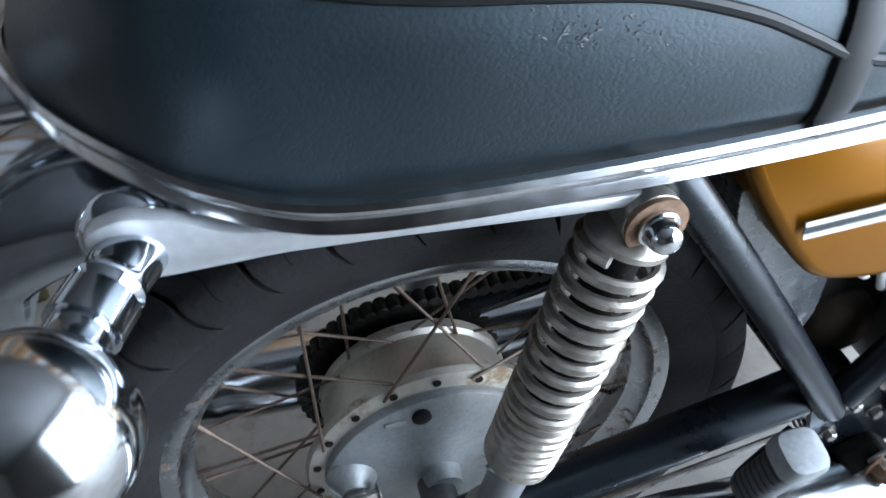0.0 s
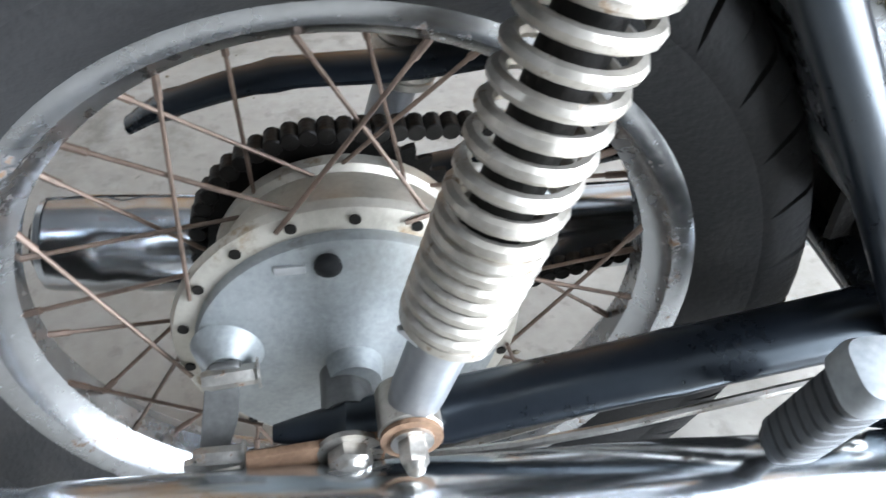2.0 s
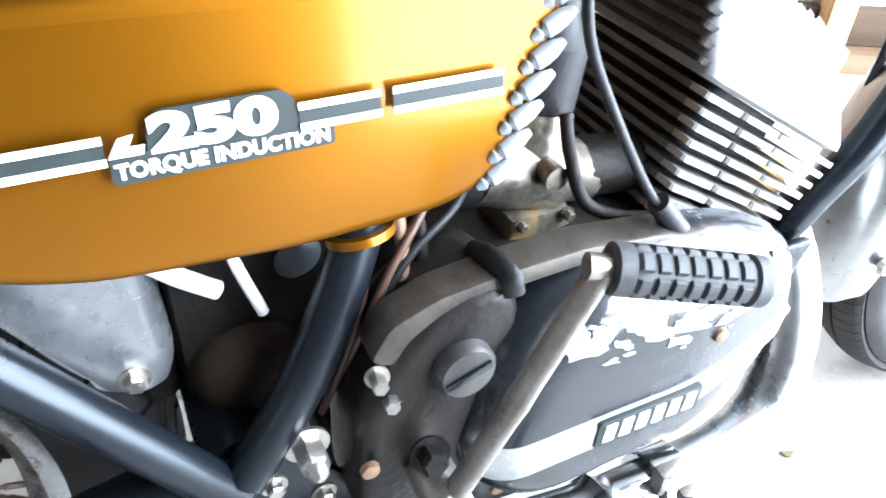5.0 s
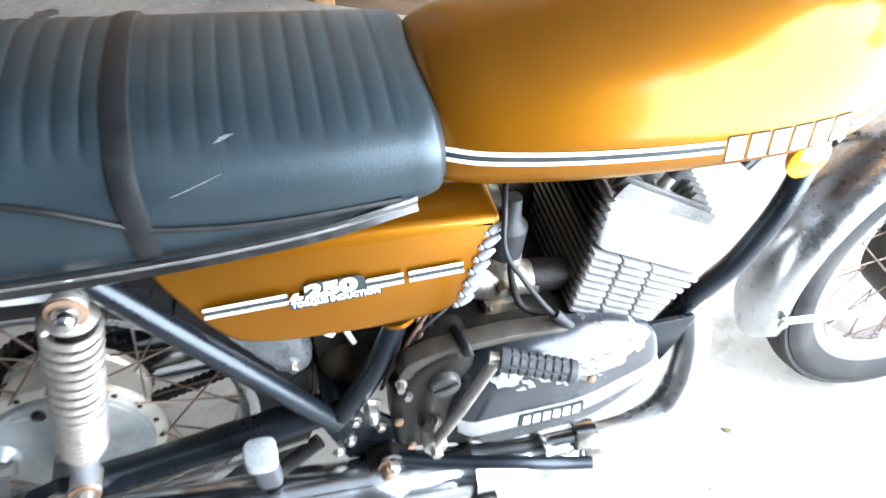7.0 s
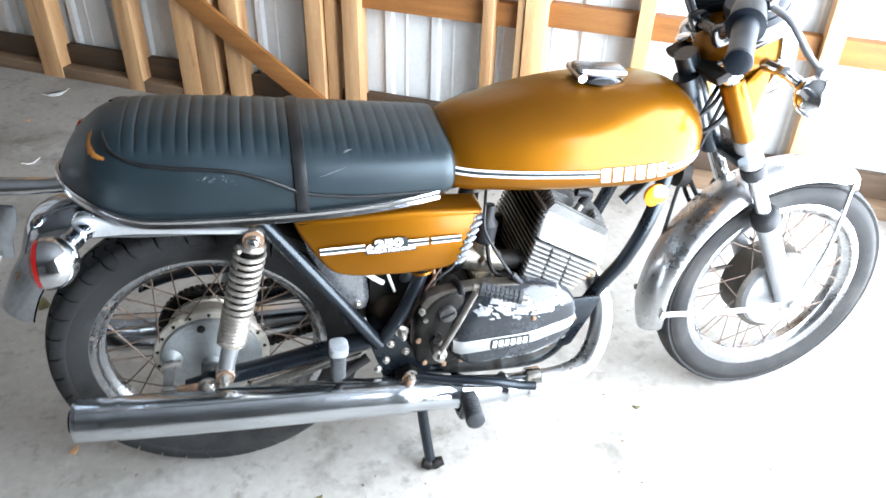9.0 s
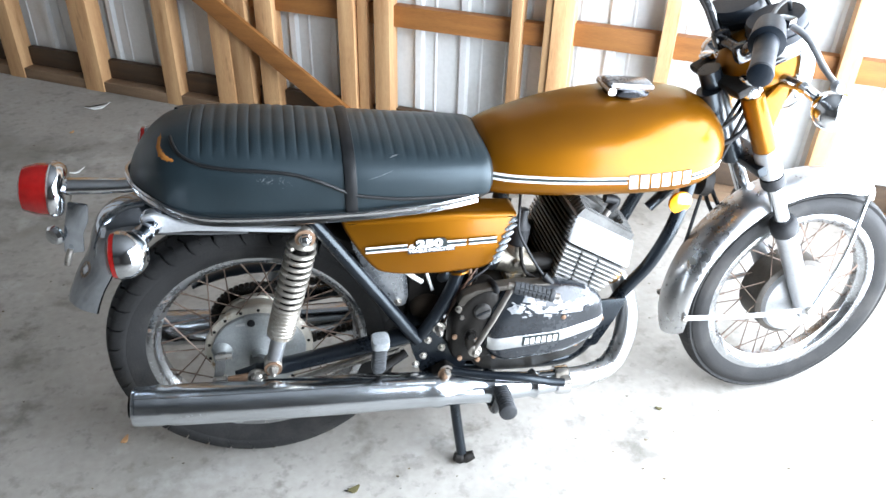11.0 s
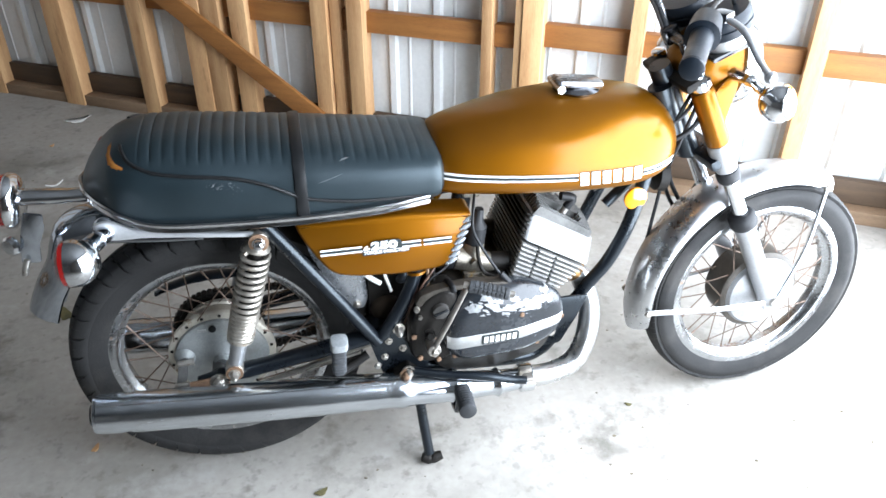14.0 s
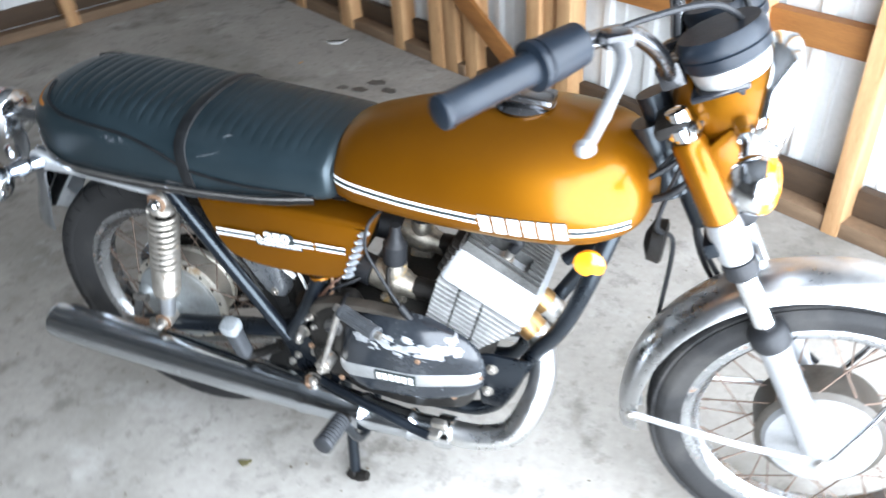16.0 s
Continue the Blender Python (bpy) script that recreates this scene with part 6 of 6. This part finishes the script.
hl = Vector((1.088, 0, 0.893))
lamp = front_part("headlight", lathe(turned([(-0.085, 0.004), (-0.083, 0.020), (-0.076, 0.042), (-0.058, 0.062), (-0.03, 0.076), (0.02, 0.083), (0.04, 0.084)]), hl, (1, 0, -0.08), 40), "gold", "round headlight in a gold painted shell with a chrome ring")
front_part("headlight_ring", lathe([(0.026, 0.084), (0.029, 0.092), (0.036, 0.0945), (0.060, 0.093), (0.068, 0.086), (0.070, 0.079)], hl, (1, 0, -0.08), 40), "chrome", "", lamp)
front_part("headlight_glass", lathe([(0.062, 0.080), (0.076, 0.060), (0.083, 0.030), (0.085, 0.0)], hl, (1, 0, -0.08), 40), "fork_alloy", "", lamp)
for side in (-1, 1):
    c = Vector((1.062, side * 0.068, 0.984))
    ax = Vector((-0.42, 0, 0.91))
    cup = front_part("instrument", lathe(turned([(-0.046, 0.008), (-0.045, 0.030), (-0.038, 0.046), (-0.024, 0.051), (-0.012, 0.052)]), c, ax, 40), "alloy", "round instrument in black and silver cup")
    front_part("instrument_shroud", lathe([(-0.014, 0.052), (-0.010, 0.056), (0.004, 0.0575), (0.006, 0.0555), (0.009, 0.0575), (0.022, 0.0575), (0.030, 0.053), (0.030, 0.047)], c, ax, 40), "grip_rubber", "black shroud", cup)
    front_part("dial", lathe([(0.020, 0.050), (0.0205, 0.0)], c, ax, 36), "dial", "", cup)
    front_part("instrument_cable", tube([c - ax * 0.04, c - ax * 0.10, (1.09, side * 0.05, 0.80)], 0.006, 10, 5), "rubber", "", cup)
# handlebar
bar = [(1.000, 0.0, 0.945), (0.998, -0.05, 0.948), (0.985, -0.105, 1.000), (0.955, -0.165, 1.045), (0.915, -0.230, 1.055), (0.868, -0.300, 1.050), (0.808, -0.390, 1.040)]
mirror = [(x, -y, z) for x, y, z in bar[:0:-1]]
handlebar = part("handlebar", sweep(bmesh.new(), catmull(mirror + bar, 8), 0.011, 18), "dark_chrome", bike, "chrome handlebar with black grips")
for side in (-1, 1):
    a, b = Vector((0.872, side * 0.294, 1.0505)), Vector((0.803, side * 0.397, 1.039))
    ax = (b - a).normalized()
    L = (b - a).length
    prof = [(-0.010, 0.022), (-0.008, 0.029), (0.000, 0.029), (0.003, 0.0195), (0.010, 0.0190), (L * 0.5, 0.0180), (L - 0.008, 0.0180), (L - 0.006, 0.0195), (L, 0.0190), (L + 0.003, 0.014), (L + 0.003, 0.0)]
    part("grip", lathe(prof, a, ax, 28), "grip_rubber", handlebar, "ribbed black rubber grip")
    part("switch_housing", lathe([(-0.072, 0.016), (-0.069, 0.025), (-0.040, 0.027), (-0.012, 0.0275), (-0.009, 0.020)], a, ax, 24), "grip_rubber", handlebar, "black switch housing")
    piv = a - ax * 0.092 + Vector((0.026, 0, 0.000))
    tip = Vector((0.950, side * 0.384, 1.010))
    part("hand_lever", tube([piv, piv.lerp(tip, 0.3) + Vector((0.016, -side * 0.004, 0.002)), piv.lerp(tip, 0.7) + Vector((0.008, 0, -0.004)), tip], [0.008, 0.0075, 0.0065, 0.0065], 12, 6, 0.7, up=(0, 0, 1)), "fork_alloy", handlebar, "dull alloy brake lever")
    part("lever_ball", lathe([(-0.010, 0.003), (-0.008, 0.007), (0, 0.0105), (0.008, 0.007), (0.010, 0.003)], tip, (0, 1, 0), 16), "fork_alloy", handlebar)
    part("lever_perch", block(piv, (0.035, 0.030, 0.018), 0.006, Matrix.Rotation(radians(-side * 35), 4, "Z")), "gloss_black", handlebar)
for side in (-1, 1):
    part("bar_clamp", block((1.000, side * 0.042, 0.944), (0.036, 0.026, 0.038), 0.008, Matrix.Rotation(radians(-26), 4, "Y")), "gloss_black", handlebar, "black handlebar clamp")
    perch = Vector((0.905, side * 0.245, 1.052))
    part("lever_cable", sweep(bmesh.new(), catmull([perch, (0.972, side * 0.150, 1.058), (1.052, side * 0.070, 1.050), (1.095, side * 0.020, 0.980), (1.060, side * 0.012, 0.880), (0.995, side * 0.050, 0.790)], 10), 0.0042, 8), "rubber", handlebar, "black control cable")
part("ignition_switch", lathe([(-0.03, 0.018), (0.0, 0.019), (0.006, 0.021), (0.010, 0.018), (0.011, 0.0)], (1.048, 0, 0.962), (-0.42, 0, 0.91), 24), "gloss_black", bike, "black ignition switch")
part("instrument_bracket", block((1.066, 0, 0.942), (0.075, 0.175, 0.010), 0.003, Matrix.Rotation(radians(-24), 4, "Y")), "gloss_black", bike)
# reflectors under the tank
for side in (-1, 1):
    part("reflector", lathe([(0, 0.012), (0.006, 0.022), (0.012, 0.0255), (0.018, 0.0255), (0.022, 0.020), (0.024, 0.0)], (0.912, side * 0.070, 0.634), (0, side, 0), 32), "amber_lens", bike, "round amber side reflector")
for y, top in ((0.075, 0.42), (0.088, 0.39)):
    part("drive_cable", sweep(bmesh.new(), catmull([(1.300, y, top - 0.05), (1.235, y + 0.01, top), (1.150, y + 0.005, top + 0.055), (1.075, y, top + 0.17), (1.04, y * 0.6, 0.74)], 8), 0.0052, 8), "rubber", bike, "black drive cable")
part("horn", lathe([(0, 0.01), (0.01, 0.035), (0.03, 0.038), (0.034, 0.03)], (0.985, 0.0, 0.640), (1, 0, -0.1), 24), "grime", bike)

# front mudguard
rings = []
R0, HALF = 0.322, 0.056
steps = 60
for k in range(steps + 1):
    a = radians(192 - (192 - 65) * k / steps)
    ring = []
    for thick in (0.0, 0.0025):
        row = []
        for j in range(13):
            f = -1 + 2 * j / 12
            r = R0 - 0.012 * max(0.0, (k / steps - 0.6) / 0.4) + 0.022 * (1 - f * f) - 0.012 * max(0.0, abs(f) - 0.8) * 5 - thick
            row.append(FC + Vector((math.cos(a) * r, f * HALF * (0.62 + 0.38 * min(1.0, k / 4) ** 0.5), math.sin(a) * r)))
        ring += row if thick == 0 else row[::-1]
    rings.append(ring)
guard = front_part("front_mudguard", loft(rings), "guard_chrome", "chrome front mudguard with rusty patches")
for side in (-1, 1):
    e1 = FC + Vector((math.cos(radians(180)) * 0.318, side * 0.058, math.sin(radians(180)) * 0.318))
    e2 = FC + Vector((math.cos(radians(70)) * 0.302, side * 0.060, math.sin(radians(70)) * 0.302))
    front_part("stay", tube([e1, FC + Vector((-0.15, side * 0.080, -0.004)), FC + Vector((-0.02, side * 0.092, 0.0))], 0.0075, 10, 4, 0.5, up=(0, 1, 0)), "rail_metal", "flat chrome mudguard stay", guard)
    front_part("stay", tube([e2, FC + Vector((0.07, side * 0.080, 0.14)), FC + Vector((0.012, side * 0.092, 0.012))], 0.005, 10, 4), "worn_chrome", "", guard)
    for e in (e1, e2):
        front_part("stay_bolt", lathe([(0, 0.009), (0.006, 0.008), (0.008, 0.004)], e + Vector((0, side * 0.002, 0)), (0, side, 0), 10), "zinc", "", guard)
front_part("front_axle_nut", lathe([(0, 0.014), (0.012, 0.013), (0.014, 0.008)], FC + Vector((0, -0.095, 0.004)), (0, -1, 0), 6), "zinc", "", wheel)
front_part("front_axle", sweep(bmesh.new(), [FC + Vector((0, -0.10, 0.004)), FC + Vector((0, 0.10, 0.004))], 0.008, 12), "zinc", "", wheel)

# ---- small things on the floor ----
def litter(name, x, y, size, material, label, category, twist, slim=0.55):
    bm = bmesh.new()
    outline = [(math.cos(a) * size * (1 + 0.3 * math.sin(3 * a + twist)), math.sin(a) * size * slim + 0.25 * size * math.cos(a) ** 2 * (slim < 0.3)) for a in (2 * math.pi * k / 14 for k in range(14))]
    top = [bm.verts.new((px, py, 0.004 + 0.25 * size * (px / size) ** 2)) for px, py in outline]
    low = [bm.verts.new((px, py, 0.001 + 0.25 * size * (px / size) ** 2)) for px, py in outline]
    bm.faces.new(top)
    bm.faces.new(low[::-1])
    for k in range(14):
        bm.faces.new((low[k], low[(k + 1) % 14], top[(k + 1) % 14], top[k]))
    place(bm, Matrix.Translation((x, y, 0)) @ Matrix.Rotation(twist, 4, "Z"))
    ob = part(name, bm, material)
    return tagged(ob, label, category)


litter("dry_leaf", 0.183, -0.198, 0.014, "leaf", "small dark dry leaf on the concrete floor", "leaf", 0.4)
litter("wood_chip", -0.348, 0.047, 0.012, "pine", "pale wood chip on the concrete floor", "chip", 1.1)
litter("dry_leaf", -0.52, 0.62, 0.030, "leaf", "curled olive dry leaf on the concrete floor", "leaf", 2.0)
litter("dry_leaf", 0.990, -0.077, 0.008, "leaf", "tiny dark leaf scrap on the concrete floor", "leaf", 2.7)
# oil drips soaked into the concrete, well inside the garage
for x, y, rx, ry, seed in ((-0.494, 1.686, 0.026, 0.020, 1), (-0.41, 1.68, 0.036, 0.022, 2), (-0.36, 1.762, 0.042, 0.028, 3), (-0.277, 1.696, 0.036, 0.026, 4)):
    random.seed(seed)
    bm = bmesh.new()
    ring = []
    for k in range(18):
        a = 2 * math.pi * k / 18
        w = random.uniform(0.75, 1.2)
        ring.append((x + rx * w * math.cos(a), y + ry * w * math.sin(a)))
    top = [bm.verts.new((px, py, 0.0018)) for px, py in ring]
    low = [bm.verts.new((px, py, 0.0002)) for px, py in ring]
    bm.faces.new(top)
    for k in range(18):
        bm.faces.new((low[k], low[(k + 1) % 18], top[(k + 1) % 18], top[k]))
    part("oil_spot", bm, "oil_stain", floor, "dark oil spot soaked into concrete")

litter("wood_shaving", -0.743, 2.130, 0.050, "white_paint", "pale curled wood shaving on the concrete floor", "wood shaving", 0.35, 0.09)
litter("wood_chip", -0.81, 1.885, 0.010, "pine", "small yellow wood chip on the concrete floor", "chip", 0.9)
litter("wood_shaving", -0.722, 1.503, 0.030, "white_paint", "short pale wood shaving on the concrete floor", "wood shaving", 0.5, 0.12)
# dust and crumbs strewn over the floor
random.seed(21)
bm = bmesh.new()
for k in range(260):
    x, y = random.uniform(-1.2, 1.9), random.uniform(-0.9, 1.9)
    r = random.uniform(0.0012, 0.0042)
    a0 = random.uniform(0, 6.28)
    low = [bm.verts.new((x + r * (1.6 if q % 2 else 1) * math.cos(a0 + q * 1.2566), y + r * math.sin(a0 + q * 1.2566), 0.0003)) for q in range(5)]
    tip = bm.verts.new((x, y, r * 0.7))
    for q in range(5):
        bm.faces.new((low[q], low[(q + 1) % 5], tip))
tagged(part("floor_crumbs", bm, "grit", smooth=False), "scattered dark crumbs and dust on the concrete floor", "debris", kind="stuff")
